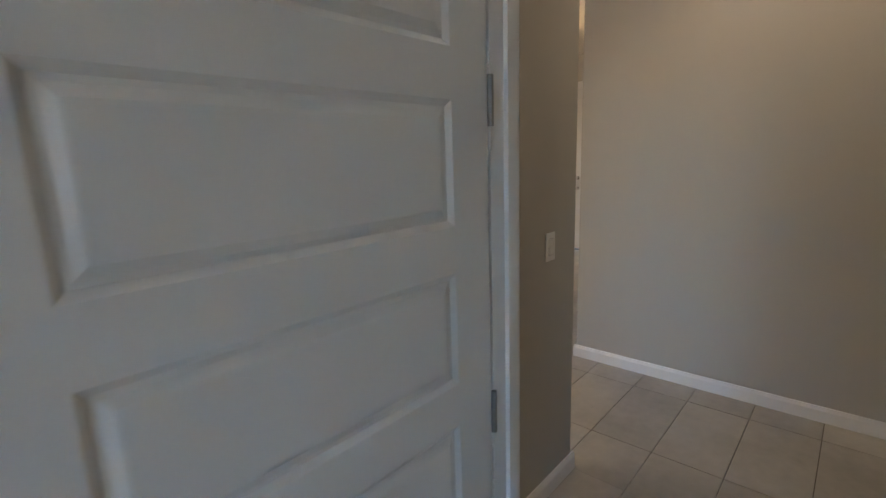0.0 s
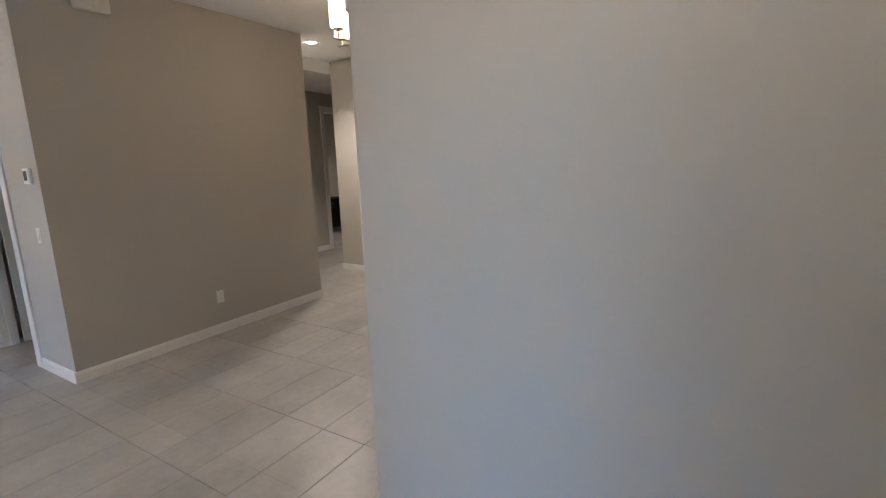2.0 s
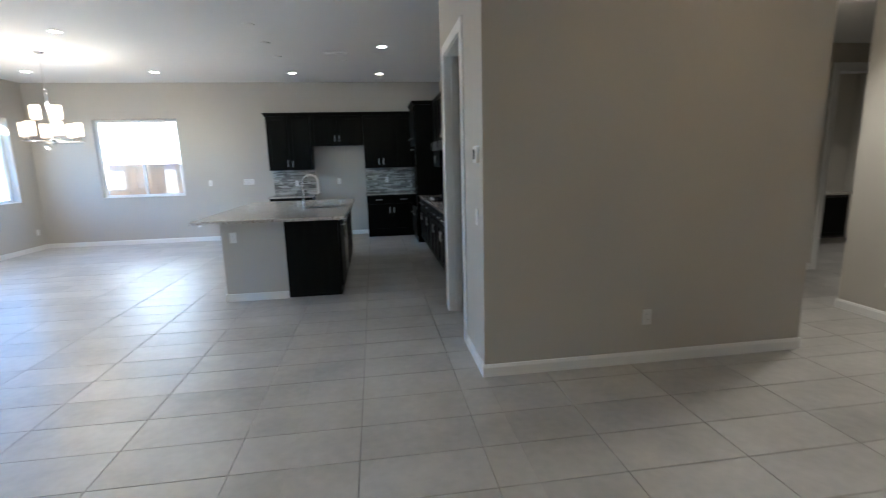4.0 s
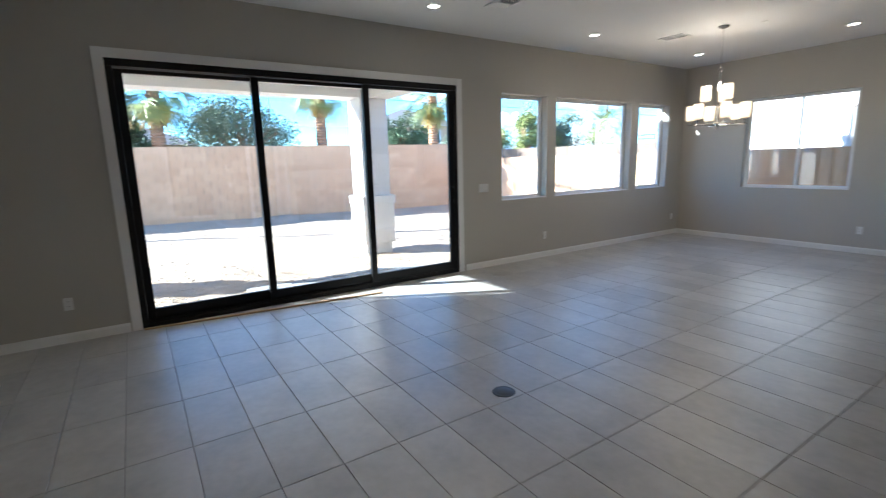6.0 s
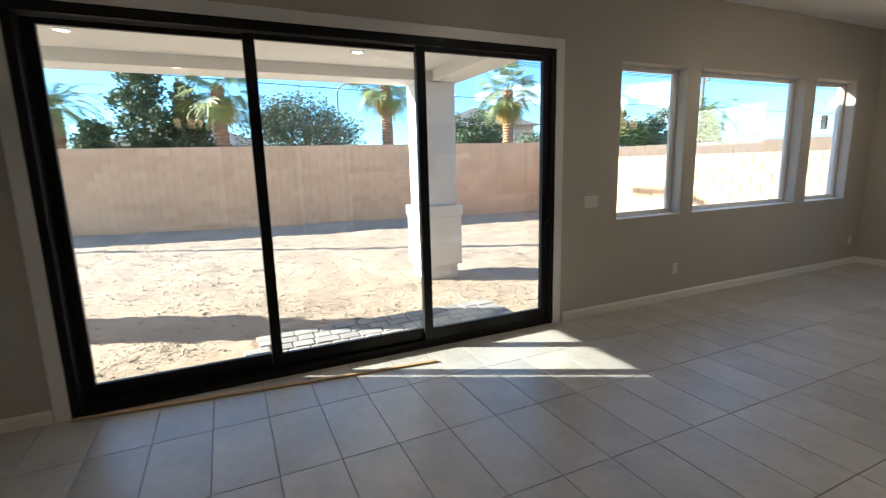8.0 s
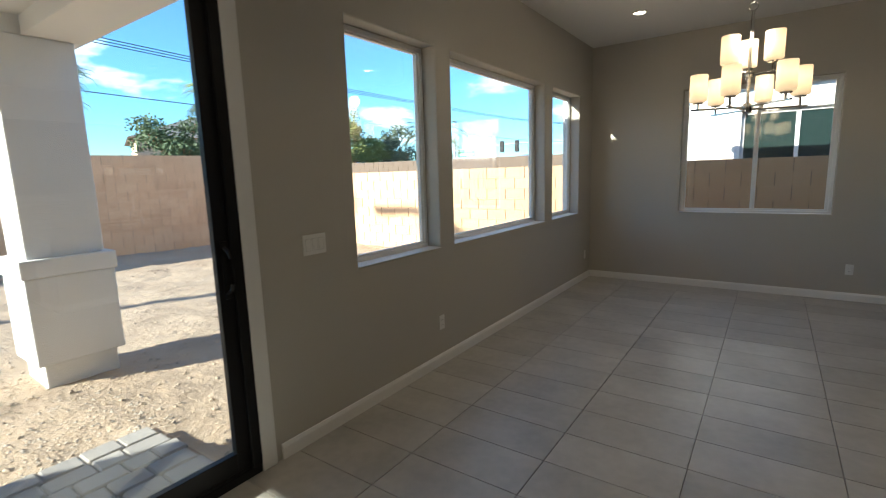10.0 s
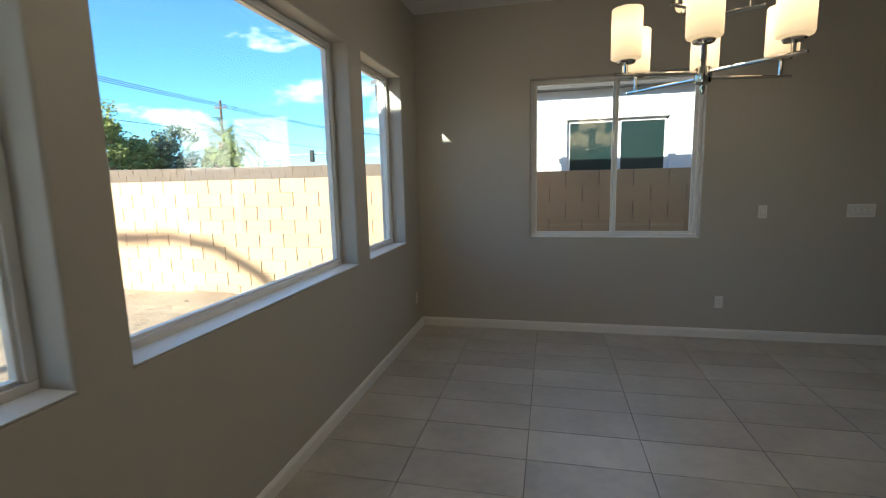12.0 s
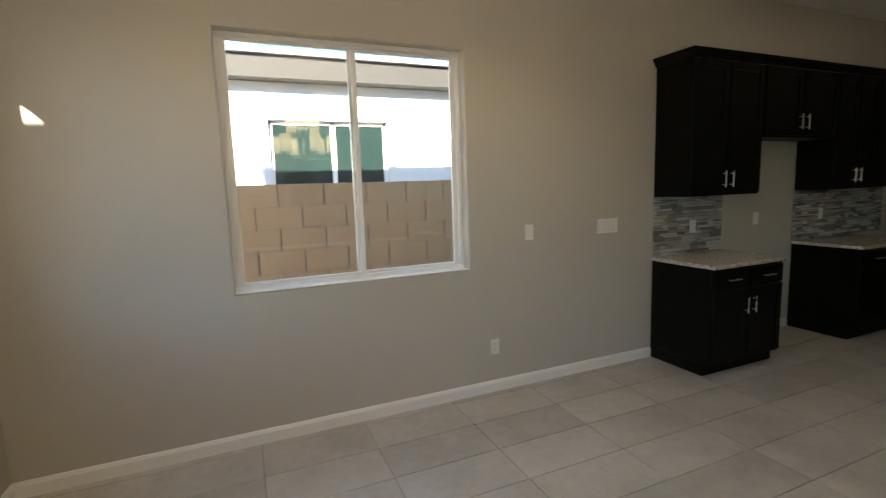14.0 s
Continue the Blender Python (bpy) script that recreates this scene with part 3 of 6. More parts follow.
# ---- interior doors ----
def panelled_leaf(bm, w, h, t, panels, stile, rail, top, bottom):
    """A moulded door leaf: x along its width, y through its thickness, with raised panels on both faces."""
    box(bm, 0, -t / 2 + 0.008, 0, w, t / 2 - 0.008, h)
    ph = (h - top - bottom - rail * (panels - 1)) / panels
    zs = [bottom + k * (ph + rail) for k in range(panels)]
    for s in (-1, 1):
        ya, yb = s * (t / 2 - 0.0085), s * t / 2
        box(bm, 0, min(ya, yb), 0, stile, max(ya, yb), h, 0.0)
        box(bm, w - stile, min(ya, yb), 0, w, max(ya, yb), h, 0.0)
        cuts = [0] + [v for z in zs for v in (z, z + ph)] + [h]
        for lo, hi in zip(cuts[::2], cuts[1::2]):
            box(bm, stile, min(ya, yb), lo, w - stile, max(ya, yb), hi, 0.0)
        for z in zs:
            out = [(stile, z), (w - stile, z), (w - stile, z + ph), (stile, z + ph)]
            rings = []
            for inset, y in ((0.0, s * t / 2), (0.012, s * (t / 2 - 0.0075)), (0.020, s * (t / 2 - 0.0065)), (0.034, s * (t / 2 - 0.001)), (0.040, s * (t / 2 - 0.0005))):
                sg = [(1, 1), (-1, 1), (-1, -1), (1, -1)]
                rings.append([bm.verts.new((x + a * inset, y, zz + b * inset)) for (x, zz), (a, b) in zip(out, sg)])
            for lo, hi in zip(rings, rings[1:]):
                for k in range(4):
                    bm.faces.new((lo[k], lo[(k + 1) % 4], hi[(k + 1) % 4], hi[k]))
            bm.faces.new(rings[-1])
    return bm


def hinge(parent, x, y, z):
    bm = bmesh.new()
    cyl(bm, (x, y, z - 0.05), (x, y, z + 0.05), 0.0065, n=10)
    box(bm, x - 0.002, y - 0.002, z - 0.05, x + 0.006, y + 0.002, z + 0.05)
    return part("hinge", bm, HINGE, parent, "satin nickel hinge")


def place_leaf(d, bm, m):
    bmesh.ops.transform(bm, matrix=m, verts=bm.verts)
    return part("leaf", bm, DOORPAINT, d)


def bedroom_door():
    d = thing("door", (4.845, -10.92, 0), "white five-panel moulded interior door standing open", "door")
    bm = panelled_leaf(bmesh.new(), 0.83, 2.02, 0.035, 5, 0.110, 0.0925, 0.11, 0.365)
    place_leaf(d, bm, pose(4.848, -10.922, 0.012, 0, 0, 180))
    for z in (0.25, 0.92, 1.60):
        hinge(d, 4.852, -10.945, z)
    bm = bmesh.new()
    lathe(bm, [(0.0, 0), (0.03, 0.0), (0.03, 0.008), (0.012, 0.012), (0.012, 0.04), (0.026, 0.05), (0.028, 0.062), (0.02, 0.074), (0.0, 0.076)])
    bmesh.ops.transform(bm, matrix=pose(4.085, -10.939, 0.93, 90, 0, 0), verts=bm.verts)
    part("knob", bm, STEEL, d, "satin nickel knob", True)


def casing_set(name, axis, t_faces, u0, u1, h, wall_a, wall_b, label, wide=0.08):
    """Jambs, stops and casings of a doorway; t_faces: (plane, way it looks) for each cased side."""
    d = thing(name, ((wall_a + wall_b) / 2, (u0 + u1) / 2, 0) if axis == "x" else ((u0 + u1) / 2, (wall_a + wall_b) / 2, 0), label, "door frame", kind="structure")

    def bx(bm, ta, ua, za, tb, ub, zb, bev=0.0):
        return box(bm, ta, ua, za, tb, ub, zb, bev) if axis == "x" else box(bm, ua, ta, za, ub, tb, zb, bev)

    bm = bmesh.new()
    j = 0.018
    bx(bm, wall_a, u0, 0, wall_b, u0 + j, h)
    bx(bm, wall_a, u1 - j, 0, wall_b, u1, h)
    bx(bm, wall_a, u0 + j, h - j, wall_b, u1 - j, h)
    tm = (wall_a + wall_b) / 2
    bx(bm, tm - 0.006, u0 + j, 0, tm + 0.03, u0 + j + 0.011, h - j)
    bx(bm, tm - 0.006, u1 - j - 0.011, 0, tm + 0.03, u1 - j, h - j)
    part("jamb", bm, TRIM, d)
    for t, way in t_faces:
        for q in ((u0 - wide, u0 + 0.008, 0, h + wide), (u1 - 0.008, u1 + wide, 0, h + wide), (u0 + 0.008, u1 - 0.008, h - 0.008, h + wide)):
            bm = bmesh.new()
            bx(bm, min(t + way * 0.001, t + way * 0.016), q[0], q[2], max(t + way * 0.001, t + way * 0.016), q[1], q[3], 0.004)
            part("casing", bm, TRIM, d)
    return d


bedroom_door()
casing_set("door_1", "x", ((4.86, -1), (4.97, 1)), BD_S, BD_N, BD_H, 4.86, 4.97, "white painted door frame of the bedroom doorway", 0.05)
casing_set("door_2", "x", ((7.143, -1),), PD_S, PD_N, PD_H, 7.143, 7.265, "white painted door frame beside the kitchen")
casing_set("door_3", "x", ((10.82, -1),), FD_S, FD_N, 2.44, 10.82, 10.94, "white painted frame of the entry door")
casing_set("door_4", "y", ((-5.05, -1),), 12.0, 12.95, 2.44, -5.05, -4.93, "white painted doorway to the bathroom")


def pantry_door():
    d = thing("door", (7.28, PD_N - 0.02, 0), "white panelled pantry door standing open inwards", "door")
    bm = panelled_leaf(bmesh.new(), 0.78, 2.40, 0.035, 2, 0.12, 0.12, 0.12, 0.22)
    place_leaf(d, bm, pose(7.29, PD_N - 0.04, 0.012, 0, 0, 0))
    for z in (0.28, 0.98, 1.66, 2.22):
        hinge(d, 7.272, PD_N - 0.03, z)


def entry_door():
    d = thing("door", (10.85, (FD_S + FD_N) / 2, 0), "white panelled entry door with a nickel deadbolt, closed", "door")
    bm = panelled_leaf(bmesh.new(), FD_N - FD_S - 0.04, 2.40, 0.045, 3, 0.13, 0.13, 0.13, 0.24)
    place_leaf(d, bm, pose(10.86, FD_S + 0.02, 0.02, 0, 0, 90))
    for nm, z, r in (("deadbolt", 1.12, 0.030), ("door_knob", 0.96, 0.028)):
        bm = bmesh.new()
        lathe(bm, [(0.0, 0), (r, 0.0), (r, 0.01), (0.012, 0.014), (0.012, 0.035), (r * 0.9, 0.045), (r * 0.9, 0.06), (0.0, 0.066)])
        bmesh.ops.transform(bm, matrix=pose(10.838, FD_N - 0.085, z, 0, -90, 0), verts=bm.verts)
        part(nm, bm, STEEL, d, smooth=True)


pantry_door()
entry_door()


# ---- switches, outlets, thermostat ----
def wall_plate(name, x, y, z, way, gangs, kind, label):
    """A white plate on a wall; way: degrees that its face is turned from looking to -y."""
    w = 0.07 + 0.046 * (gangs - 1)
    d = thing(name, (0, 0, 0), label, "outlet" if kind == "outlet" else "light switch", "white wall plates")
    bm = bmesh.new()
    box(bm, -w / 2, -0.006, -0.0575, w / 2, -0.0005, 0.0575, 0.0025)
    part("plate", bm, PLATE, d)
    for g in range(gangs):
        cx = (g - (gangs - 1) / 2) * 0.046
        if kind == "outlet":
            for dz in (-0.021, 0.021):
                bm = bmesh.new()
                box(bm, cx - 0.0165, -0.0085, dz - 0.0145, cx + 0.0165, -0.0055, dz + 0.0145, 0.0025)
                s = part("socket", bm, PLATE, d)
                bm = bmesh.new()
                for dx, hh in ((-0.0065, 0.0045), (0.0065, 0.0037)):
                    box(bm, cx + dx - 0.0011, -0.0090, dz + 0.002 - hh, cx + dx + 0.0011, -0.0083, dz + 0.002 + hh)
                part("slot", bm, DARKSLOT, s)
        else:
            # Grey sheet coloured like the shade in the gap round the rocker
            bm = bmesh.new()
            part("rocker_gap_shade", box(bm, cx - 0.0182, -0.0066, -0.0347, cx + 0.0182, -0.0055, 0.0347), GAP, d)
            bm = bmesh.new()
            box(bm, cx - 0.0165, -0.0075, -0.033, cx + 0.0165, -0.0055, 0.033, 0.0012)
            box(bm, cx - 0.014, -0.0105, -0.030, cx + 0.014, -0.0068, 0.002, 0.002)
            part("rocker", bm, PLATE, d)
    d.matrix_basis = pose(x, y, z, 0, 0, way)
    return d


for row in (("light_switch", 3.161, 0, 1.178, 0, 1, "switch", "white single rocker switch on the greige wall"),
            ("light_switch", 3.907, 0, 1.182, 0, 4, "switch", "white four-gang rocker switch plate near the cabinets"),
            ("outlet", 2.852, 0, 0.346, 0, 1, "outlet", "white duplex outlet on the window wall"),
            ("outlet", 4.86, -0.012, 1.12, 0, 1, "outlet", "white duplex outlet in the mosaic backsplash"),
            ("outlet", 5.72, 0, 1.14, 0, 1, "outlet", "white duplex outlet in the refrigerator recess"),
            ("outlet", 6.72, -0.012, 1.14, 0, 1, "outlet", "white duplex outlet in the mosaic backsplash"),
            ("outlet", 0, -9.669, 0.355, 90, 1, "outlet", "white duplex outlet beside the sliding door"),
            ("outlet", 0, -3.715, 0.345, 90, 1, "outlet", "white duplex outlet under the windows"),
            ("outlet", 0, -0.22, 0.345, 90, 1, "outlet", "white duplex outlet in the room's corner"),
            ("light_switch", 0, -4.928, 1.145, 90, 3, "switch", "white three-gang switch plate beside the sliding door"),
            ("outlet", 1.303, -10.5, 0.357, 180, 1, "outlet", "white duplex outlet on the end wall"),
            ("light_switch", 5.715, -10.605, 1.126, 0, 1, "switch", "white rocker switch on the vestibule wall"),
            ("outlet", 8.337, -7.205, 0.346, 0, 1, "outlet", "white duplex outlet on the long foyer wall"),
            ("light_switch", 7.143, -7.03, 1.10, -90, 1, "switch", "white rocker switch below the thermostat"),
            ("outlet", 10.82, -6.86, 0.36, -90, 1, "outlet", "white duplex outlet on the foyer wall"),
            ("outlet", 4.89, -4.84, 0.72, 0, 1, "outlet", "white duplex outlet on the island's end")):
    wall_plate(row[0], *row[1:7], row[7])

d = thing("thermostat", (7.14, -7.06, 1.52), "small white thermostat with a dark screen on the wall", "thermostat")
bm = bmesh.new()
part("case", box(bm, 7.120, -7.115, 1.465, 7.1425, -7.005, 1.575, 0.006), PLATE, d)
bm = bmesh.new()
part("screen", box(bm, 7.1185, -7.075, 1.49, 7.1205, -7.02, 1.555, 0.0005), DARKSLOT, d, "dark grey display")
d = thing("door_chime", (7.7, -7.21, 2.70), "white plastic chime box high on the wall", "door chime")
bm = bmesh.new()
part("cover", box(bm, 7.50, -7.255, 2.665, 7.74, -7.2055, 2.83, 0.014), PLATE, d)


# ---- ceiling fixtures ----
def downlight(x, y, z=H, lit=True, name="recessed_light", watts=None):
    d = thing(name, (x, y, z), "white recessed ceiling light, switched on", "ceiling light", "recessed ceiling lights")
    bm = bmesh.new()
    lathe(bm, [(0.055, -0.004), (0.062, -0.010), (0.082, -0.007), (0.084, -0.001)], 28, (x, y, z))
    part("trim_ring", bm, TRIM, d, smooth=True)
    bm = bmesh.new()
    lathe(bm, [(0.0, -0.003), (0.056, -0.0035)], 28, (x, y, z))
    part("lens", bm, LAMP, d)
    lamp_down(x, y, z - 0.03, DOWNLIGHT_WATTS if watts is None else watts)


for x, y in ((0.83, -3.69), (2.78, -3.62), (0.84, -1.13), (2.80, -1.08), (0.80, -6.2), (5.08, -0.99), (6.65, -0.93), (6.66, -3.0), (2.80, -6.2)):
    downlight(x, y, watts=DOWNLIGHT_WATTS * (0.09 if x > 4 else 1.0))
# Unseen lights, added to brighten the room's south end and the vestibule
for x, y, watts in ((5.0, -8.6, 2.6), (2.8, -8.9, 2.6), (6.5, -11.2, 1.5)):
    downlight(x, y, watts=watts)
downlight(9.9, -7.05, FH, watts=6.0)
# Unseen light added to brighten the bathroom beyond the doorway
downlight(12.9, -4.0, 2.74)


def register(x, y, w, l, rz, label):
    d = thing("ceiling_vent", (0, 0, 0), label, "ceiling vent", "ceiling registers")
    bm = bmesh.new()
    for q in ((-w / 2, -l / 2, w / 2, -l / 2 + 0.03), (-w / 2, l / 2 - 0.03, w / 2, l / 2), (-w / 2, -l / 2 + 0.03, -w / 2 + 0.03, l / 2 - 0.03), (w / 2 - 0.03, -l / 2 + 0.03, w / 2, l / 2 - 0.03), (-0.008, -l / 2 + 0.03, 0.008, l / 2 - 0.03)):
        box(bm, q[0], q[1], -0.012, q[2], q[3], -0.0005, 0.003)
    part("frame", bm, TRIM, d)
    # Dark sheet in place of the unlit duct behind the slats
    bm = bmesh.new()
    box(bm, -w / 2 + 0.03, -l / 2 + 0.03, -0.0015, w / 2 - 0.03, l / 2 - 0.03, -0.0005)
    part("duct_shade", bm, DARKSLOT, d)
    n = int((l - 0.06) / 0.022)
    for side in (-1, 1):
        for k in range(n):
            bm = bmesh.new()
            y0 = -l / 2 + 0.04 + k * 0.022
            box(bm, -w / 4 + 0.012, -0.0055, -0.0012, w / 4 - 0.012, 0.0055, 0.0012)
            bmesh.ops.transform(bm, matrix=pose(side * (w / 4), y0, -0.008, side * 38, 0, 0), verts=bm.verts)
            part("slat", bm, TRIM, d)
    d.matrix_basis = pose(x, y, H, 0, 0, rz)


register(1.24, -5.61, 0.36, 0.26, 0, "white louvred ceiling register")
register(1.29, -2.60, 0.36, 0.20, 0, "white louvred ceiling register near the chandelier")
register(5.98, -2.60, 0.36, 0.16, 0, "white louvred return register over the kitchen")
for x, y in ((5.08, -4.02), (5.08, -3.15), (5.08, -2.31)):
    d = thing("pendant_box", (x, y, H), "round white blank cover over a pendant box", "pendant box", "blank pendant covers")
    bm = bmesh.new()
    lathe(bm, [(0.0, -0.012), (0.05, -0.012), (0.066, -0.008), (0.068, 0.0)], 24, (x, y, H))
    part("cover", bm, PLATE, d, smooth=True)
for x, y in ((6.07, -2.06), (2.27, -2.27), (1.64, -6.13)):
    d = thing("sprinkler_cap", (x, y, H), "small round white sprinkler cover plate", "sprinkler", "sprinkler covers")
    bm = bmesh.new()
    lathe(bm, [(0.0, -0.006), (0.034, -0.006), (0.042, -0.003), (0.042, 0.0)], 20, (x, y, H))
    part("cover", bm, PLATE, d, smooth=True)


# ---- chandeliers ----
def chandelier(x, y, hub, turn, tiers, label, ceil=H):
    """Chrome crossed bars that carry upright opal cylinders; tiers: (height over the hub, reach, arms)."""
    d = thing("chandelier", (0, 0, 0), label, "chandelier")
    rod_top = 0.66 if len(tiers) > 1 else 0.50
    bm = bmesh.new()
    cyl(bm, (0, 0, 0), (0, 0, rod_top), 0.011, n=12)
    part("stem", bm, CHROME, d, smooth=True)
    bm = bmesh.new()
    lathe(bm, [(0.0, -0.075), (0.008, -0.07), (0.010, -0.04), (0.030, -0.030), (0.034, 0.0), (0.030, 0.028), (0.012, 0.040), (0.0, 0.042)], 20)
    part("hub", bm, CHROME, d, smooth=True)
    bm = bmesh.new()
    tube(bm, [(0.028 * math.cos(a), 0, rod_top + 0.028 + 0.028 * math.sin(a)) for a in [k * math.tau / 16 for k in range(17)]], 0.0035, 6)
    part("loop", bm, CHROME, d, smooth=True)
    top = ceil - hub
    z, k = rod_top + 0.055, 0
    while z < top - 0.03:
        bm = bmesh.new()
        pts = [(0.009 * math.cos(a), 0, z + 0.018 + 0.020 * math.sin(a)) for a in [i * math.tau / 12 for i in range(13)]]
        tube(bm, [(p[0], p[1], p[2]) if k % 2 else (0, p[0], p[2]) for p in pts], 0.0022, 5)
        part("chain_link", bm, CHROME, d, smooth=True)
        z, k = z + 0.033, k + 1
    bm = bmesh.new()
    lathe(bm, [(0.0, top - 0.032), (0.03, top - 0.03), (0.062, top - 0.014), (0.066, top - 0.0005)], 24)
    part("canopy", bm, CHROME, d, smooth=True)
    for dz, reach, arms in tiers:
        if dz > 0.05:
            bm = bmesh.new()
            lathe(bm, [(0.0, dz - 0.025), (0.026, dz - 0.022), (0.030, dz), (0.026, dz + 0.016), (0.0, dz + 0.018)], 20)
            part("upper_hub", bm, CHROME, d, smooth=True)
        for k in range(arms):
            a = radians(turn) + k * math.tau / arms + (radians(84) if dz > 0.05 else 0)
            c, s = math.cos(a), math.sin(a)
            lift = (-0.010, 0.010)[k % 2]
            arm = bmesh.new()
            cyl(arm, (0.02 * c, 0.02 * s, dz + lift), ((reach + 0.045) * c, (reach + 0.045) * s, dz + lift), 0.0075, n=10)
            part("arm", arm, CHROME, d, smooth=True)
            bm = bmesh.new()
            cx, cy = reach * c, reach * s
            cyl(bm, (cx, cy, dz + lift), (cx, cy, dz + 0.055), 0.008, n=10)
            lathe(bm, [(0.0, dz + 0.050), (0.034, dz + 0.052), (0.038, dz + 0.060), (0.030, dz + 0.068), (0.0, dz + 0.068)], 20, (cx, cy, 0))
            part("socket_cup", bm, CHROME, d, smooth=True)
            bm = bmesh.new()
            r = 0.059
            lathe(bm, [(0.0, 0.066), (r - 0.012, 0.066), (r - 0.003, 0.070), (r, 0.078), (r, 0.252), (r - 0.002, 0.257), (r - 0.006, 0.252), (r - 0.006, 0.082), (0.0, 0.078)], 28, (cx, cy, dz))
            part("shade", bm, OPAL, d, "lit opal glass cylinder", True)
    d.matrix_basis = pose(x, y, hub, 0, 0, 0)
    for k in range(3):
        p = bpy.data.lights.new("chandelier_lamp", "POINT")
        p.energy, p.color, p.shadow_soft_size = SHADE_WATTS * (2.6 if len(tiers) > 1 else 46.0), LAMP_WARM, 0.06
        a = k * math.tau / 3 + 0.5
        o = new("chandelier_lamp", p)
        o.location = (x + 0.16 * math.cos(a), y + 0.16 * math.sin(a), hub + 0.50)


chandelier(1.915, -2.535, 1.915, 14, ((0.0, 0.315, 6), (0.235, 0.15, 3)), "chrome two-tier chandelier with nine lit opal glass cylinder shades")
chandelier(8.85, -8.73, 2.46, 20, ((0.0, 0.25, 5),), "chrome five-light chandelier with lit opal glass shades in the foyer", FH)


# ---- kitchen ----
def bar_handle(parent, x, y, z, length, upright):
    bm = bmesh.new()
    h = length / 2
    a, b = ((x, y - 0.028, z - h), (x, y - 0.028, z + h)) if upright else ((x - h, y - 0.028, z), (x + h, y - 0.028, z))
    cyl(bm, a, b, 0.0055, n=8)
    for s in (-0.68, 0.68):
        p = (x, y, z + s * h) if upright else (x + s * h, y, z)
        cyl(bm, p, (p[0], y - 0.028, p[2]), 0.004, n=6)
    return part("handle", bm, STEEL, parent, "slim brushed nickel bar", True)


def shaker(name, parent, x0, x1, z0, z1, y, frame=0.058):
    """A recessed-panel front that stands proud of the plane y."""
    bm = bmesh.new()
    box(bm, x0, y - 0.019, z0, x0 + frame, y - 0.001, z1, 0.0015, 1)
    box(bm, x1 - frame, y - 0.019, z0, x1, y - 0.001, z1, 0.0015, 1)
    box(bm, x0 + frame, y - 0.019, z0, x1 - frame, y - 0.001, z0 + frame, 0.0015, 1)
    box(bm, x0 + frame, y - 0.019, z1 - frame, x1 - frame, y - 0.001, z1, 0.0015, 1)
    box(bm, x0 + frame - 0.002, y - 0.009, z0 + frame - 0.002, x1 - frame + 0.002, y - 0.001, z1 - frame + 0.002)
    return part(name, bm, CAB, parent)


def base_cabinet(w, depth, h, doors, drawers, m, label, handles_mid=True):
    """A base unit, its back along y = 0 and its front towards -y."""
    d = thing("base_cabinet", (0, 0, 0), label, "cabinet", "kitchen base cabinets")
    bm = bmesh.new()
    box(bm, 0, -depth, 0.10, w, -0.004, h, 0.002, 1)
    part("body", bm, CAB, d)
    bm = bmesh.new()
    box(bm, 0.0, -depth + 0.055, 0.002, w, -0.004, 0.10)
    part("toe_kick", bm, CAB, d)
    dw = w / max(drawers, 1)
    for k in range(drawers):
        bm = bmesh.new()
        box(bm, k * dw + 0.012, -depth - 0.019, h - 0.165, (k + 1) * dw - 0.012, -depth - 0.001, h - 0.022, 0.003)
        f = part("drawer_front", bm, CAB, d)
        bar_handle(f, (k + 0.5) * dw, -depth - 0.019, h - 0.093, 0.13, False)
    top = h - 0.18 if drawers else h - 0.022
    dd = w / max(doors, 1)
    for k in range(doors):
        f = shaker("door", d, k * dd + 0.012, (k + 1) * dd - 0.012, 0.118, top, -depth)
        hx = (k + 1) * dd - 0.045 if (k % 2 == 0 and doors > 1) or doors == 1 else k * dd + 0.045
        bar_handle(f, hx, -depth - 0.019, top - 0.13, 0.13, True)
    d.matrix_basis = m
    return d


def wall_cabinet(w, depth, h, doors, m, label):
    d = thing("wall_cabinet", (0, 0, 0), label, "cabinet", "kitchen wall cabinets")
    bm = bmesh.new()
    box(bm, 0, -depth, 0, w, -0.004, h, 0.002, 1)
    part("body", bm, CAB, d)
    dd = w / doors
    for k in range(doors):
        f = shaker("door", d, k * dd + 0.012, (k + 1) * dd - 0.012, 0.014, h - 0.014, -depth)
        hx = (k + 1) * dd - 0.045 if (k % 2 == 0 and doors > 1) else k * dd + 0.045
        bar_handle(f, hx, -depth - 0.019, 0.13, 0.13, True)
    d.matrix_basis = m
    return d


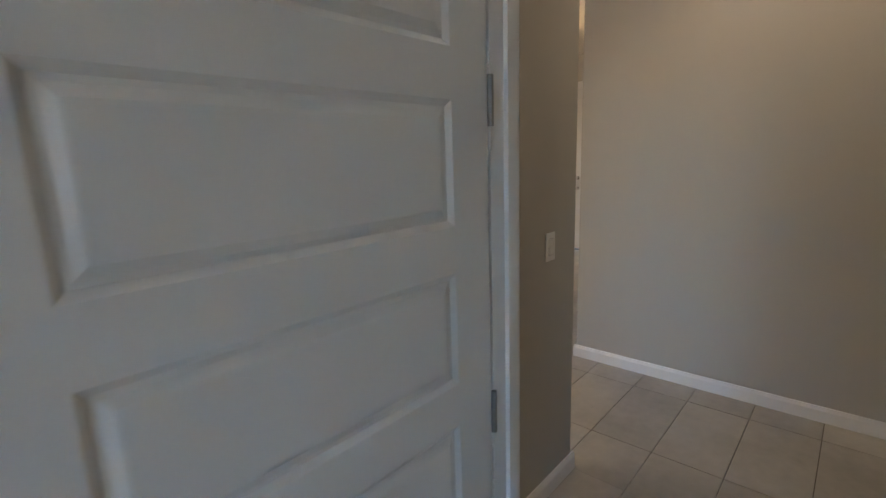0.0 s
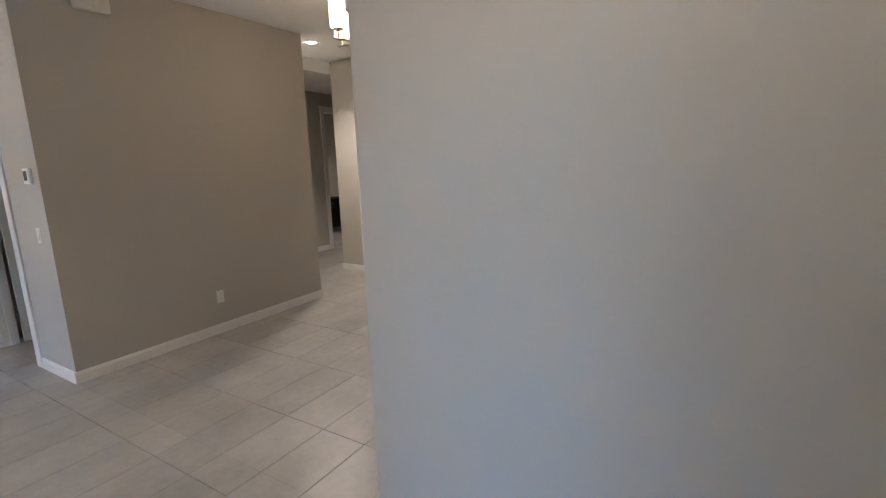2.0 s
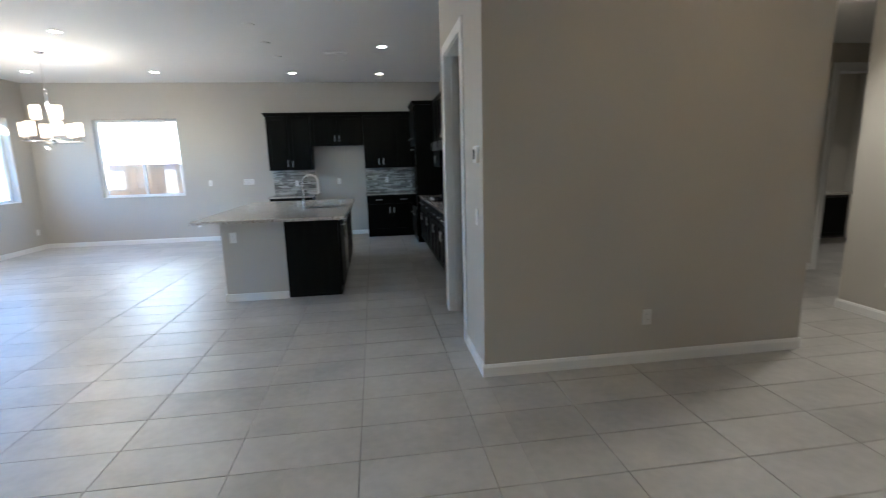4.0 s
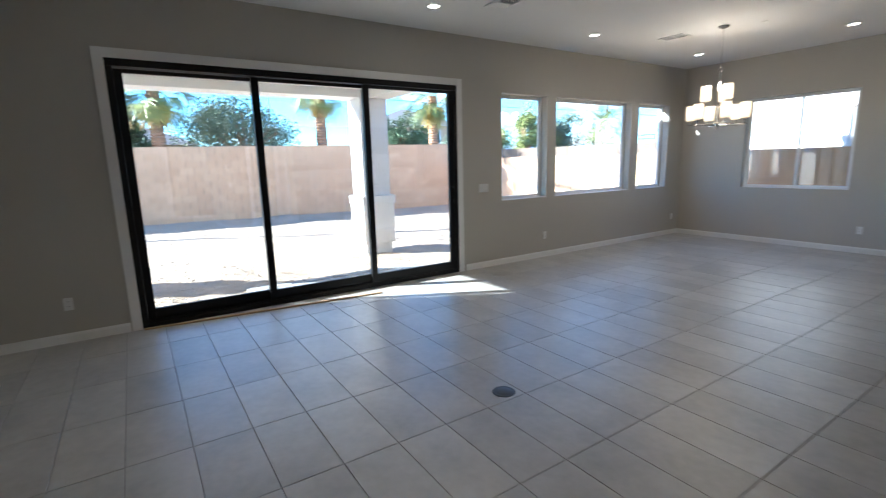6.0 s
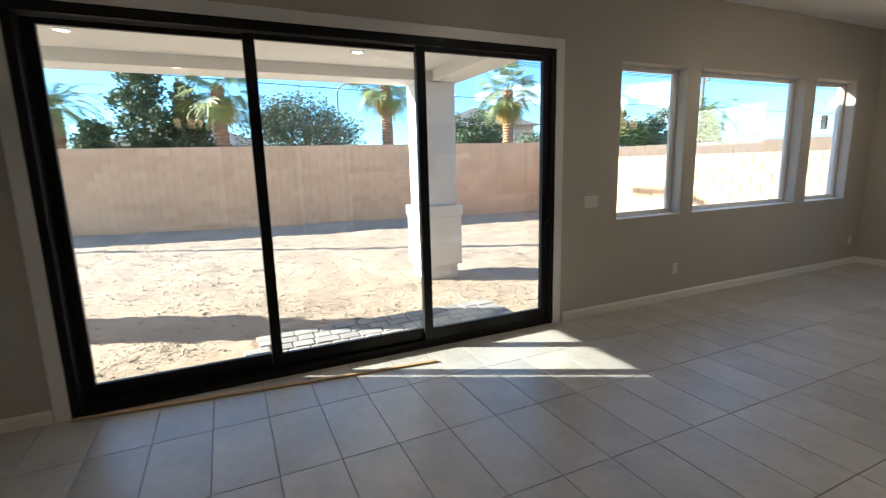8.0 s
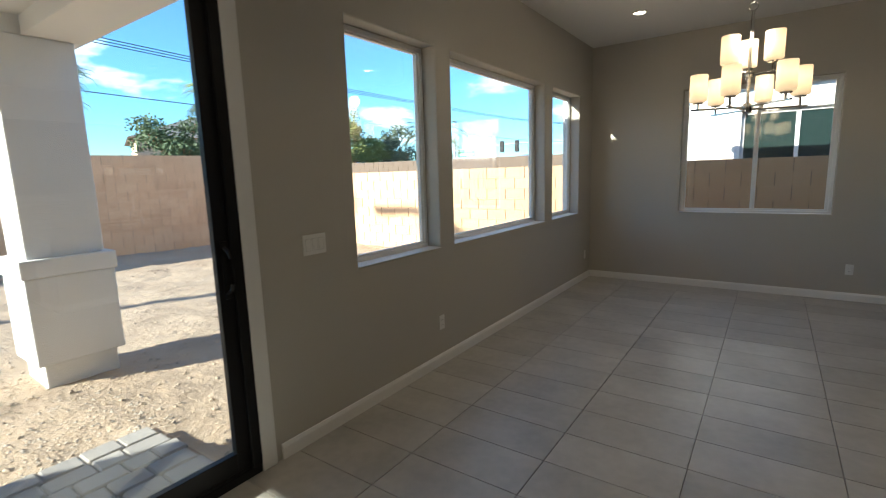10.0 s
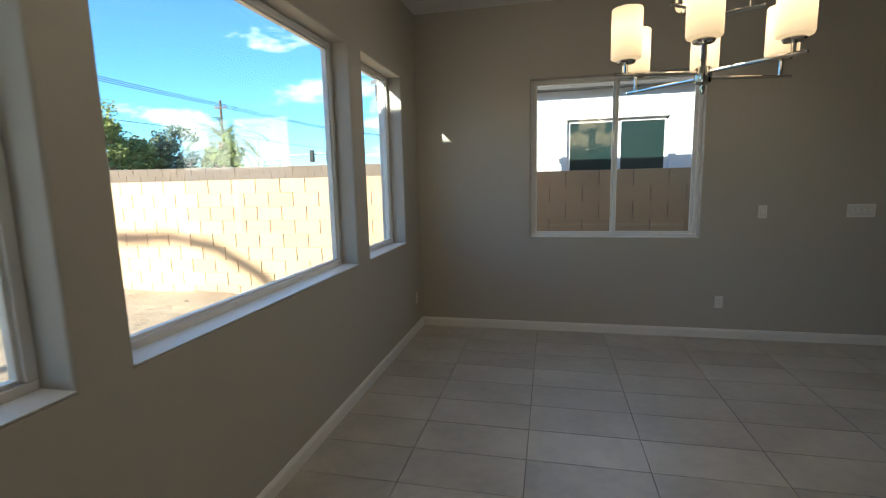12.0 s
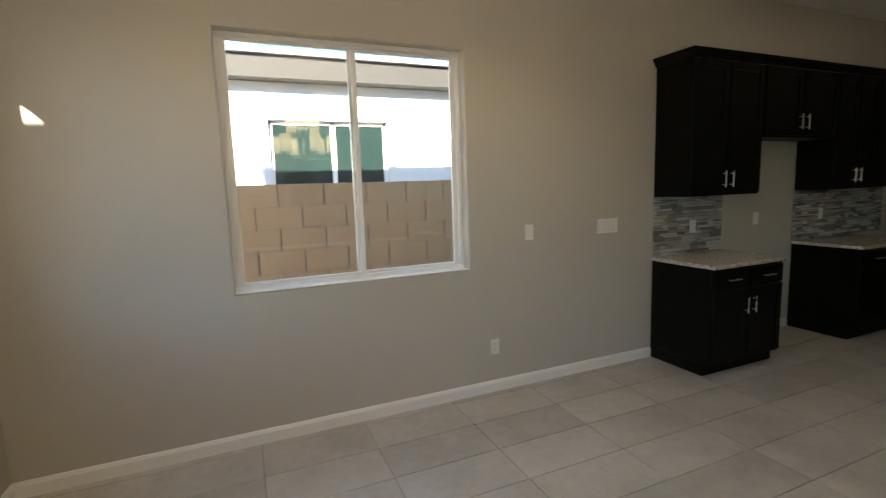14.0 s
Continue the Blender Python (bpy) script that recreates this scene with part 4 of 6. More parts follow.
def crown(points, z, label):
    """Crown moulding along the cabinets' top, following a line of (x, y) corners whose outside lies to the left."""
    d = thing("crown_moulding", (points[0][0], points[0][1], z), label, "moulding")
    bm = bmesh.new()
    prof = [(0.0, 0.0), (0.012, 0.0), (0.02, 0.02), (0.04, 0.045), (0.045, 0.065), (0.0, 0.065)]
    rings = []
    pts = [Vector(p) for p in points]
    for i, p in enumerate(pts):
        ds = [(pts[j + 1] - pts[j]).normalized() for j in (i - 1, i) if 0 <= j < len(pts) - 1]
        ns = [Vector((d2.y, -d2.x)) for d2 in ds]
        n = sum(ns, Vector((0, 0)))
        n = n / n.length_squared * len(ns) if len(ns) > 1 else n
        n = n if len(ns) == 1 else n * (1.0 if n.length else 1)
        rings.append([bm.verts.new((p.x + n.x * o, p.y + n.y * o, z + q)) for o, q in prof])
    for lo, hi in zip(rings, rings[1:]):
        for k in range(len(prof)):
            q = (k + 1) % len(prof)
            bm.faces.new((lo[k], lo[q], hi[q], hi[k]))
    bm.faces.new(rings[0])
    bm.faces.new(rings[-1][::-1])
    part("profile", bm, CAB, d)


CT = 0.885
base_cabinet(0.82, 0.565, CT - 0.03, 2, 2, pose(4.40, 0, 0), "espresso base cabinet with two drawers and two doors")
base_cabinet(0.98, 0.585, CT - 0.03, 2, 2, pose(6.29, 0, 0), "espresso base cabinet beside the refrigerator recess")
wall_cabinet(0.84, 0.325, 1.05, 2, pose(4.40, 0, 1.395), "tall espresso wall cabinet with two doors")
wall_cabinet(1.03, 0.325, 0.58, 2, pose(5.245, 0, 1.865), "short espresso wall cabinet over the refrigerator recess")
wall_cabinet(1.00, 0.325, 1.05, 3, pose(6.28, 0, 1.395), "espresso wall cabinet with three doors")
crown([(4.40, -0.004), (4.40, -0.346), (7.28, -0.346)], 2.438, "espresso crown moulding along the wall cabinets")

# tower at the corner and the run along the east wall
d = thing("oven_tower", (7.55, -1.05, 0), "tall espresso oven cabinet at the kitchen corner", "cabinet")
bm = bmesh.new()
part("body", box(bm, 7.22, -1.50, 0.0, 7.896, -0.60, 2.50, 0.002, 1), CAB, d)
for nm, z0, z1, mt, y0, y1 in (("door", 0.12, 0.62, CAB, -1.49, -0.66), ("oven", 0.66, 1.32, BLACKGLASS, -1.44, -0.70), ("microwave", 1.36, 1.78, BLACKGLASS, -1.44, -0.70), ("door", 1.82, 2.47, CAB, -1.49, -0.66)):
    bm = bmesh.new()
    f = part(nm, box(bm, 7.198, y0, z0, 7.219, y1, z1, 0.003), mt, d)
    bm = bmesh.new()
    zz = z1 - 0.06 if nm in ("oven", "microwave") else (z0 + 0.1 if z0 > 1 else z1 - 0.1)
    cyl(bm, (7.165, y0 + 0.08, zz), (7.165, y1 - 0.08, zz), 0.009, n=8)
    for yy in (y0 + 0.12, y1 - 0.12):
        cyl(bm, (7.199, yy, zz), (7.165, yy, zz), 0.006, n=6)
    part("handle", bm, STEEL, f, "brushed nickel bar", True)
crown([(7.88, -1.50), (7.22, -1.50), (7.22, -0.62)][::-1], 2.50, "espresso crown moulding on the tower")
for k, (w, doors, drawers) in enumerate(((0.75, 2, 2), (0.92, 2, 1), (0.75, 2, 2), (0.76, 2, 2), (0.76, 2, 2))):
    y = -1.50 - sum((0.75, 0.92, 0.75, 0.76, 0.76)[:k])
    base_cabinet(w, 0.60, CT - 0.03, doors, drawers, pose(7.896, y, 0, 0, 0, -90), "espresso base cabinet in the run under the cooktop")
for y, w, z, h, doors in ((-1.50, 0.75, 1.395, 1.10, 2), (-2.25, 0.92, 1.80, 0.695, 2), (-3.17, 0.75, 1.395, 1.10, 2), (-3.92, 0.76, 1.395, 1.10, 2), (-4.68, 0.76, 1.395, 1.10, 2)):
    wall_cabinet(w, 0.325, h, doors, pose(7.896, y, z, 0, 0, -90), "espresso wall cabinet above the kitchen run")
crown([(7.55, -1.56), (7.55, -5.44)][::-1], 2.50, "espresso crown moulding above the kitchen run")
d = thing("range_hood", (7.72, -2.71, 1.66), "slim steel under-cabinet range hood", "range hood")
bm = bmesh.new()
part("body", box(bm, 7.42, -3.16, 1.665, 7.89, -2.26, 1.795, 0.008), STEEL, d)
bm = bmesh.new()
part("filter", box(bm, 7.46, -3.10, 1.660, 7.86, -2.32, 1.666, 0.001), DARKSLOT, d, "dark mesh filter")


def worktop(name, x0, y0, x1, y1, z, label):
    d = thing(name, ((x0 + x1) / 2, (y0 + y1) / 2, z - 0.03), label, "countertop")
    bm = bmesh.new()
    part("slab", box(bm, x0, y0, z - 0.03, x1, y1, z, 0.006, 2), GRANITE, d)


worktop("countertop", 4.375, -0.605, 5.245, -0.006, CT, "speckled beige granite countertop on the small base cabinet")
worktop("countertop", 6.27, -0.625, 7.214, -0.006, CT, "speckled beige granite countertop beside the tower")
worktop("countertop", 7.255, -5.446, 7.894, -1.506, CT, "long speckled granite countertop of the cooktop run")
d = thing("cooktop", (7.56, -2.72, CT), "black glass gas cooktop set in the granite", "cooktop")
bm = bmesh.new()
part("glass_top", box(bm, 7.33, -3.10, CT + 0.0005, 7.83, -2.34, CT + 0.008, 0.003), BLACKGLASS, d)
for x, y in ((7.46, -2.52), (7.46, -2.92), (7.70, -2.52), (7.70, -2.92)):
    bm = bmesh.new()
    for a in (0, 1):
        for s in (-0.06, 0.06):
            p, q = ((x - 0.1, y + s), (x + 0.1, y + s)) if a else ((x + s, y - 0.1), (x + s, y + 0.1))
            box(bm, min(p[0], q[0]) - 0.004, min(p[1], q[1]) - 0.004, CT + 0.008, max(p[0], q[0]) + 0.004, max(p[1], q[1]) + 0.004, CT + 0.03)
    part("grate", bm, BLACK, d)
for k in range(5):
    bm = bmesh.new()
    part("knob", cyl(bm, (7.36, -2.92 + k * 0.1, CT + 0.008), (7.36, -2.92 + k * 0.1, CT + 0.03), 0.016, 0.013, 12), STEEL, d, smooth=True)


def mosaic(name, axis, t, u0, u1, z0, z1, label):
    """Random-length glass and stone strips in rows; axis x: the wall looks to -x at plane t, y: to -y."""
    d = thing(name, (t, (u0 + u1) / 2, z0) if axis == "x" else ((u0 + u1) / 2, t, z0), label, "backsplash")
    rng = random.Random(7)
    verts, faces = [], []
    bm = bmesh.new()
    part("bed", box(bm, t - 0.004, u0, z0, t - 0.001, u1, z1) if axis == "x" else box(bm, u0, t - 0.004, z0, u1, t - 0.001, z1), GROUT, d)
    z = z0 + 0.001
    while z < z1 - 0.005:
        h = rng.choice((0.014, 0.024, 0.030))
        u = u0 - rng.random() * 0.1
        while u < u1:
            w = rng.choice((0.06, 0.10, 0.15, 0.20))
            a, b, c = max(u, u0) + 0.001, min(u + w, u1) - 0.001, min(z + h, z1) - 0.0015
            if b - a > 0.006 and c > z:
                dep = 0.008 + rng.random() * 0.003
                i = len(verts)
                for tt, (p, q) in ((t - 0.004, (0, 0)), (t - dep, (0.0012, 0.0012))):
                    for uu, zz in ((a + p, z + q), (b - p, z + q), (b - p, c - q), (a + p, c - q)):
                        verts.append((tt, uu, zz) if axis == "x" else (uu, tt, zz))
                faces += [(i + 4, i + 5, i + 6, i + 7)] + [(i + k, i + (k + 1) % 4, i + 4 + (k + 1) % 4, i + 4 + k) for k in range(4)]
            u += w
        z += h
    me = bpy.data.meshes.new("strips")
    off = Vector(d.location)
    me.from_pydata([tuple(Vector(v) - off) for v in verts], [], faces)
    me.materials.append(MOSAIC)
    ob = new("strips", me)
    ob.parent = d
    tagged(ob, "grey, brown and cream glass strips", kind="stuff")


mosaic("backsplash", "y", 0.0, 4.40, 5.24, CT + 0.001, 1.394, "grey and cream glass strip mosaic above the small counter")
mosaic("backsplash", "y", 0.0, 6.28, 7.89, CT + 0.001, 1.394, "grey and cream glass strip mosaic beside the recess")
mosaic("backsplash", "x", 7.9, -5.44, -1.51, CT + 0.001, 1.394, "grey and cream glass strip mosaic behind the cooktop")

# island
d = thing("kitchen_island", (5.4, -3.5, 0), "kitchen island with a greige end panel and espresso cabinets", "kitchen island")
IS0, IS1 = -4.84, -2.32
bm = bmesh.new()
part("end_panel", box(bm, 4.766, IS0, 0.0, 5.433, IS1, 0.882, 0.004), WALL, d, "painted greige half wall")
bm = bmesh.new()
part("cabinet_body", box(bm, 5.433, IS0 + 0.006, 0.004, 6.02, IS1, 0.882, 0.003, 1), CAB, d)
bm = bmesh.new()
box(bm, 4.752, IS0 - 0.014, 0.0, 5.433, IS0, 0.088, 0.003)
box(bm, 4.752, IS0, 0.0, 4.766, IS1, 0.088, 0.003)
part("baseboard", bm, TRIM, d, "white baseboard")
for k, (y0, y1, steel) in enumerate(((-4.83, -4.22, 0), (-4.22, -3.60, 1), (-3.60, -2.95, 0), (-2.95, -2.33, 0))):
    bm = bmesh.new()
    f = part("dishwasher_front" if steel else "door", box(bm, 6.021, y0 + 0.01, 0.11, 6.042, y1 - 0.01, 0.86, 0.004), BLACKGLASS if steel else CAB, d)
    bm = bmesh.new()
    zz = 0.80
    cyl(bm, (6.075, y0 + 0.1, zz), (6.075, y1 - 0.1, zz), 0.008, n=8)
    for yy in (y0 + 0.14, y1 - 0.14):
        cyl(bm, (6.04, yy, zz), (6.075, yy, zz), 0.005, n=6)
    part("handle", bm, STEEL, f, "brushed nickel bar", True)

SX0, SX1, SY0, SY1 = 5.55, 5.98, -3.80, -3.22
d = thing("island_countertop", (5.3, -3.5, 0.883), "wide speckled granite island countertop with a sink cutout", "countertop")
bm = bmesh.new()
for q in ((4.49, -4.935, SX0, -2.22), (SX0, -4.935, SX1, SY0), (SX0, SY1, SX1, -2.22), (SX1, -4.935, 6.11, -2.22)):
    box(bm, q[0], q[1], 0.884, q[2], q[3], 0.918)
bmesh.ops.remove_doubles(bm, verts=bm.verts, dist=0.0005)
part("slab", bm, GRANITE, d)
d = thing("sink", (5.76, -3.51, 0.70), "undermount stainless steel kitchen sink in the island", "sink")
bm = bmesh.new()
box(bm, SX0 - 0.012, SY0 - 0.012, 0.69, SX1 + 0.012, SY1 + 0.012, 0.70)
for q in ((SX0 - 0.012, SY0 - 0.012, SX0, SY1 + 0.012), (SX1, SY0 - 0.012, SX1 + 0.012, SY1 + 0.012), (SX0, SY0 - 0.012, SX1, SY0), (SX0, SY1, SX1, SY1 + 0.012)):
    box(bm, q[0], q[1], 0.70, q[2], q[3], 0.883)
part("basin", bm, STEEL, d)
bm = bmesh.new()
part("drain", lathe(bm, [(0.0, 0.703), (0.03, 0.703), (0.045, 0.706), (0.05, 0.701)], 20, (5.76, -3.51, 0)), CHROME, d, smooth=True)
d = thing("faucet", (5.48, -3.30, 0.918), "brushed nickel gooseneck kitchen faucet on the island", "faucet")
bm = bmesh.new()
lathe(bm, [(0.030, 0.918), (0.030, 0.924), (0.024, 0.93), (0.022, 1.0), (0.017, 1.01), (0.0, 1.01)], 20, (5.48, -3.30, 0))
part("base", bm, STEEL, d, smooth=True)
bm = bmesh.new()
pts = [(5.48, -3.30, 1.0), (5.48, -3.30, 1.245)] + [(5.48 + 0.105 * (1 - math.cos(a)), -3.30, 1.245 + 0.105 * math.sin(a)) for a in [k * math.pi / 10 for k in range(1, 10)]] + [(5.69, -3.30, 1.225), (5.692, -3.30, 1.19)]
tube(bm, pts, 0.0145, 10)
part("neck", bm, STEEL, d, smooth=True)
bm = bmesh.new()
part("spray_head", cyl(bm, (5.692, -3.30, 1.195), (5.698, -3.30, 1.10), 0.016, 0.020, 14), STEEL, d, smooth=True)
bm = bmesh.new()
part("lever", tube(bm, [(5.48, -3.322, 0.97), (5.48, -3.35, 0.975), (5.475, -3.39, 1.02)], 0.006), STEEL, d, smooth=True)
d.location.y = -3.53

# bathroom vanity far down the hall
d = thing("vanity", (13.0, -3.5, 0), "dark wooden bathroom vanity with a stone top", "vanity")
bm = bmesh.new()
part("body", box(bm, 11.6, -3.65, 0.1, 14.0, -3.105, 0.80, 0.004), VANITY, d)
bm = bmesh.new()
part("top", box(bm, 11.58, -3.68, 0.80, 14.02, -3.102, 0.84, 0.004), GRANITE, d)
for k in range(4):
    f = shaker("door", d, 11.62 + k * 0.59, 12.19 + k * 0.59, 0.14, 0.76, -3.65)
    bar_handle(f, 12.14 + k * 0.59 if k % 2 == 0 else 11.67 + k * 0.59, -3.67, 0.62, 0.12, True)

# floor things
d = thing("floor_cover", (3.017, -7.155, 0), "round dark grey floor outlet cover set in the tiles", "floor outlet")
bm = bmesh.new()
part("lid", lathe(bm, [(0.0, 0.006), (0.052, 0.006), (0.058, 0.004), (0.062, 0.0041), (0.075, 0.0035), (0.078, 0.001)], 32, (3.017, -7.155, 0)), surface("dark_bronze", (0.06, 0.06, 0.06), 0.4, 0.2, 4, 80, 0.1, metal=0.4), d, smooth=True)
d = thing("wood_strip", (0.15, -7.9, 0), "raw pine trim strip lying along the sliding door", "wood strip")
bm = bmesh.new()
box(bm, 0, -0.016, 0, 2.42, 0.016, 0.014, 0.002)
bmesh.ops.transform(bm, matrix=pose(0.035, -9.13, 0.001, 0, 0, 83.7), verts=bm.verts)
part("strip", bm, WOODSTICK, d)


# ---- outside: ground, walls, patio ----
def yard_height(x, y):
    """The trampled yard: gentle swells, footprints and lumps."""
    z = -0.14 + 0.035 * noise.noise((x * 0.9, y * 0.9, 3)) + 0.022 * noise.noise((x * 3.1, y * 3.1, 9))
    off = x + 11.75 - (y + 15.3) * 0.1567
    z += 0.10 * math.exp(-((off - 0.3) / 0.75) ** 2)
    return z + 0.016 * noise.noise((x * 6.3, y * 6.3, 5)) + 0.009 * abs(noise.noise((x * 11, y * 11, 2)))


def ground_sheet():
    xs = sorted({-2500, -900, -300, -120, -60, -30, -20, -15, *[round(-12 + 0.08 * k, 3) for k in range(150)], 2, 8, 20, 60, 300, 900, 2500})
    ys = sorted({-2500, -900, -300, -120, -60, -30, -18, *[round(-14 + 0.08 * k, 3) for k in range(201)], 4, 6, 12, 30, 60, 120, 300, 900, 2500})
    verts, faces = [], []
    for x in xs:
        for y in ys:
            near = -12 <= x <= 0 and -14 <= y <= 2
            z = -0.14
            if near:
                z = yard_height(x, y)
                if x > -1.2:
                    z = min(z, -0.125)
            verts.append((x, y, z))
    n = len(ys)
    for i in range(len(xs) - 1):
        for j in range(n - 1):
            faces.append((i * n + j, i * n + n + j, i * n + n + j + 1, i * n + j + 1))
    me = bpy.data.meshes.new("ground")
    me.from_pydata(verts, [], faces)
    me.materials.append(SAND)
    me.polygons.foreach_set("use_smooth", [True] * len(me.polygons))
    return tagged(new("ground", me), "bare raked desert sand of the unlandscaped yard", "ground", kind="structure")


ground_sheet()


def loose_stones(name, count, spot, least, most, material, label, seed):
    """Loose stones or clods, half sunk in the yard; spot: gives the place of one."""
    rng = random.Random(seed)
    verts, faces = [], []
    base = [(1, 0, 0), (0, 1, 0), (-1, 0, 0), (0, -1, 0), (0, 0, 0.8), (0, 0, -0.8)]
    tri = [(0, 1, 4), (1, 2, 4), (2, 3, 4), (3, 0, 4), (1, 0, 5), (2, 1, 5), (3, 2, 5), (0, 3, 5)]
    for k in range(count):
        x, y = spot(rng, k)
        if x > -1.15 and -8.2 < y < -5.3:
            continue
        s = least + (most - least) * rng.random() ** 3
        a = rng.random() * math.tau
        z = yard_height(x, y)
        i = len(verts)
        for vx, vy, vz in base:
            px, py = vx * s * rng.uniform(0.6, 1.4), vy * s * rng.uniform(0.6, 1.4)
            verts.append((x + px * math.cos(a) - py * math.sin(a), y + px * math.sin(a) + py * math.cos(a), z + s * 0.25 + vz * s * 0.7))
        faces += [(i + a2, i + b2, i + c2) for a2, b2, c2 in tri]
    me = bpy.data.meshes.new(name)
    me.from_pydata(verts, [], faces)
    me.materials.append(material)
    tagged(new(name, me), label, name, kind="stuff")


loose_stones("gravel", 5200, lambda r, k: (-1.15 - abs(r.gauss(0, 0.75)), r.uniform(-9.2, -5.2)) if k < 3600 else (r.uniform(-9.5, -0.4), r.uniform(-12, 1.3)),
             0.004, 0.016, PEBBLE, "loose grey and tan gravel scattered on the sand", 11)
loose_stones("dirt_clods", 14000, lambda r, k: (-0.4 - 9.0 * r.random() ** 1.4, r.uniform(-12.5, 1.3)), 0.004, 0.026, CLOD, "crumbled tan dirt clods lying on the sand", 12)


def yard_wall(name, x0, y0, x1, y1, z0, courses, near, label, cap=0.0, rest=None):
    """A masonry screen wall of running-bond blocks; near: (from, to) metres along it where each block is a piece of its own."""
    run = math.hypot(x1 - x0, y1 - y0)
    turn = math.atan2(y1 - y0, x1 - x0)
    c, s = math.cos(turn), math.sin(turn)
    wall = thing(name, (x0, y0, z0), label, "wall", kind="structure")
    bm = bmesh.new()
    box(bm, 0, 0.012, 0, run, 0.138, courses * 0.2032 - 0.002)
    bmesh.ops.transform(bm, matrix=pose(x0, y0, z0, 0, 0, math.degrees(turn)), verts=bm.verts)
    part("core", bm, MORTAR, wall)
    me = block_mesh("block", 0.3935, 0.15, 0.2026, 0.0025, BLOCK)
    rng = random.Random(5)
    verts, faces = [], []
    for r in range(courses):
        for k in range(int(run / 0.4064) + 1):
            u = (k + (0.5 if r % 2 else 0.0)) * 0.4064 + 0.2
            if u + 0.2 > run:
                continue
            out = 0.075 - rng.random() * 0.003
            z = z0 + (r + 0.5) * 0.2032
            at = (x0 + c * u - s * out, y0 + s * u + c * out, z)
            if near[0] <= u <= near[1]:
                piece("block", me, wall, at, None, turn)
            else:
                i = len(verts)
                h, d, w = 0.1010, 0.075, 0.1966
                for dx, dy, dz in ((-w, -d, -h), (w, -d, -h), (w, -d, h), (-w, -d, h), (-w, d, -h), (w, d, -h), (w, d, h), (-w, d, h)):
                    verts.append((at[0] + c * dx - s * dy - x0, at[1] + s * dx + c * dy - y0, at[2] + dz - z0))
                faces += [tuple(i + q for q in f) for f in ((0, 1, 2, 3), (5, 4, 7, 6), (3, 2, 6, 7), (0, 4, 5, 1), (1, 5, 6, 2), (4, 0, 3, 7))]
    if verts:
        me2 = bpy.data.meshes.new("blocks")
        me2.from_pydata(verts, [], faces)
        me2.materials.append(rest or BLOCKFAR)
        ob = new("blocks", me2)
        ob.parent = wall
        tagged(ob, kind="stuff")
    if cap:
        bm = bmesh.new()
        box(bm, 0, -0.012, courses * 0.2032, run, 0.162, courses * 0.2032 + cap, 0.008)
        bmesh.ops.transform(bm, matrix=pose(x0, y0, z0, 0, 0, math.degrees(turn)), verts=bm.verts)
        part("cap", bm, BLOCK, wall)
    return wall


# the walls' faces towards the house lie on the line given
yard_wall("yard_wall_north", -9.05, 1.55, 9.0, 1.55, -0.22, 9, (4.9, 18.1), "tan concrete block yard wall along the side yard")
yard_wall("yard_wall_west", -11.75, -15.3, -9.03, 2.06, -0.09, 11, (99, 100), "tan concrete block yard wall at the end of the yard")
# Darker blocks here stand for a face in shade
yard_wall("street_wall", -16.0, 5.0, -1.0, 8.4, -0.2, 11, (99, 100), "long block wall beyond the side yard, coloured as in shade", 0.0, BLOCKSHADE)
d = thing("wall_pilaster", (-9.0, 1.48, -0.2), "tan block pilaster at the yard wall's corner", "pilaster")
bm = bmesh.new()
part("core", box(bm, -9.275, 1.445, -0.2, -8.865, 1.795, 1.82), BLOCK, d)
for k in range(10):
    bm = bmesh.new()
    part("block", box(bm, -9.28, 1.44, -0.2 + k * 0.2032, -8.86, 1.80, -0.2 + (k + 1) * 0.2032 - 0.006, 0.006), BLOCK, d)

# stucco surround that stands out from the outer wall beside the last window
bm = bmesh.new()
box(bm, -0.232, -0.485, -0.2, -0.202, -0.15, 3.1, 0.008)
structure("trim_window_surround", bm, STUCCO, "white stucco surround standing out beside the window", "window surround")

# patio cover
bm = bmesh.new()
# Unseen top raised to 4.41 to keep sun off the windows
box(bm, -3.2, -10.6, 2.81, -0.2, -4.93, 4.41)
roof = tagged(part("patio_roof", bm, STUCCO), "white stucco patio cover with a flat soffit", "patio cover", kind="structure")
# The unseen south beam hangs lower, to trim the sun patch indoors
for q in ((-3.18, -10.6, -2.71, -4.95, 2.67), (-2.70, -5.36, -0.2, -4.95, 2.67), (-2.70, -10.60, -0.2, -10.2, 2.585)):
    bm = bmesh.new()
    box(bm, q[0], q[1], q[4], q[2], q[3], 2.812, 0.004)
    tagged(part("patio_beam", bm, STUCCO), "white stucco patio beam", "beam", kind="structure")


def column(x0, y0, x1, y1):
    d = thing("patio_column", ((x0 + x1) / 2, (y0 + y1) / 2, -0.13), "square white stucco patio column with a mid band", "column", "patio columns")
    for nm, o, z0, z1 in (("shaft", 0.0, 0.94, 2.669), ("band", 0.065, 0.79, 0.94), ("pedestal", 0.045, 0.06, 0.79), ("foot", -0.005, -0.2, 0.06)):
        bm = bmesh.new()
        part(nm, box(bm, x0 - o, y0 - o, z0, x1 + o, y1 + o, z1, 0.012), STUCCO, d)


column(-3.19, -5.56, -2.70, -5.02)
column(-3.19, -10.58, -2.70, -10.04)
for x, y in ((-1.99, -9.30), (-1.99, -6.60)):
    downlight(x, y, 2.81, name="patio_light", watts=3.0)


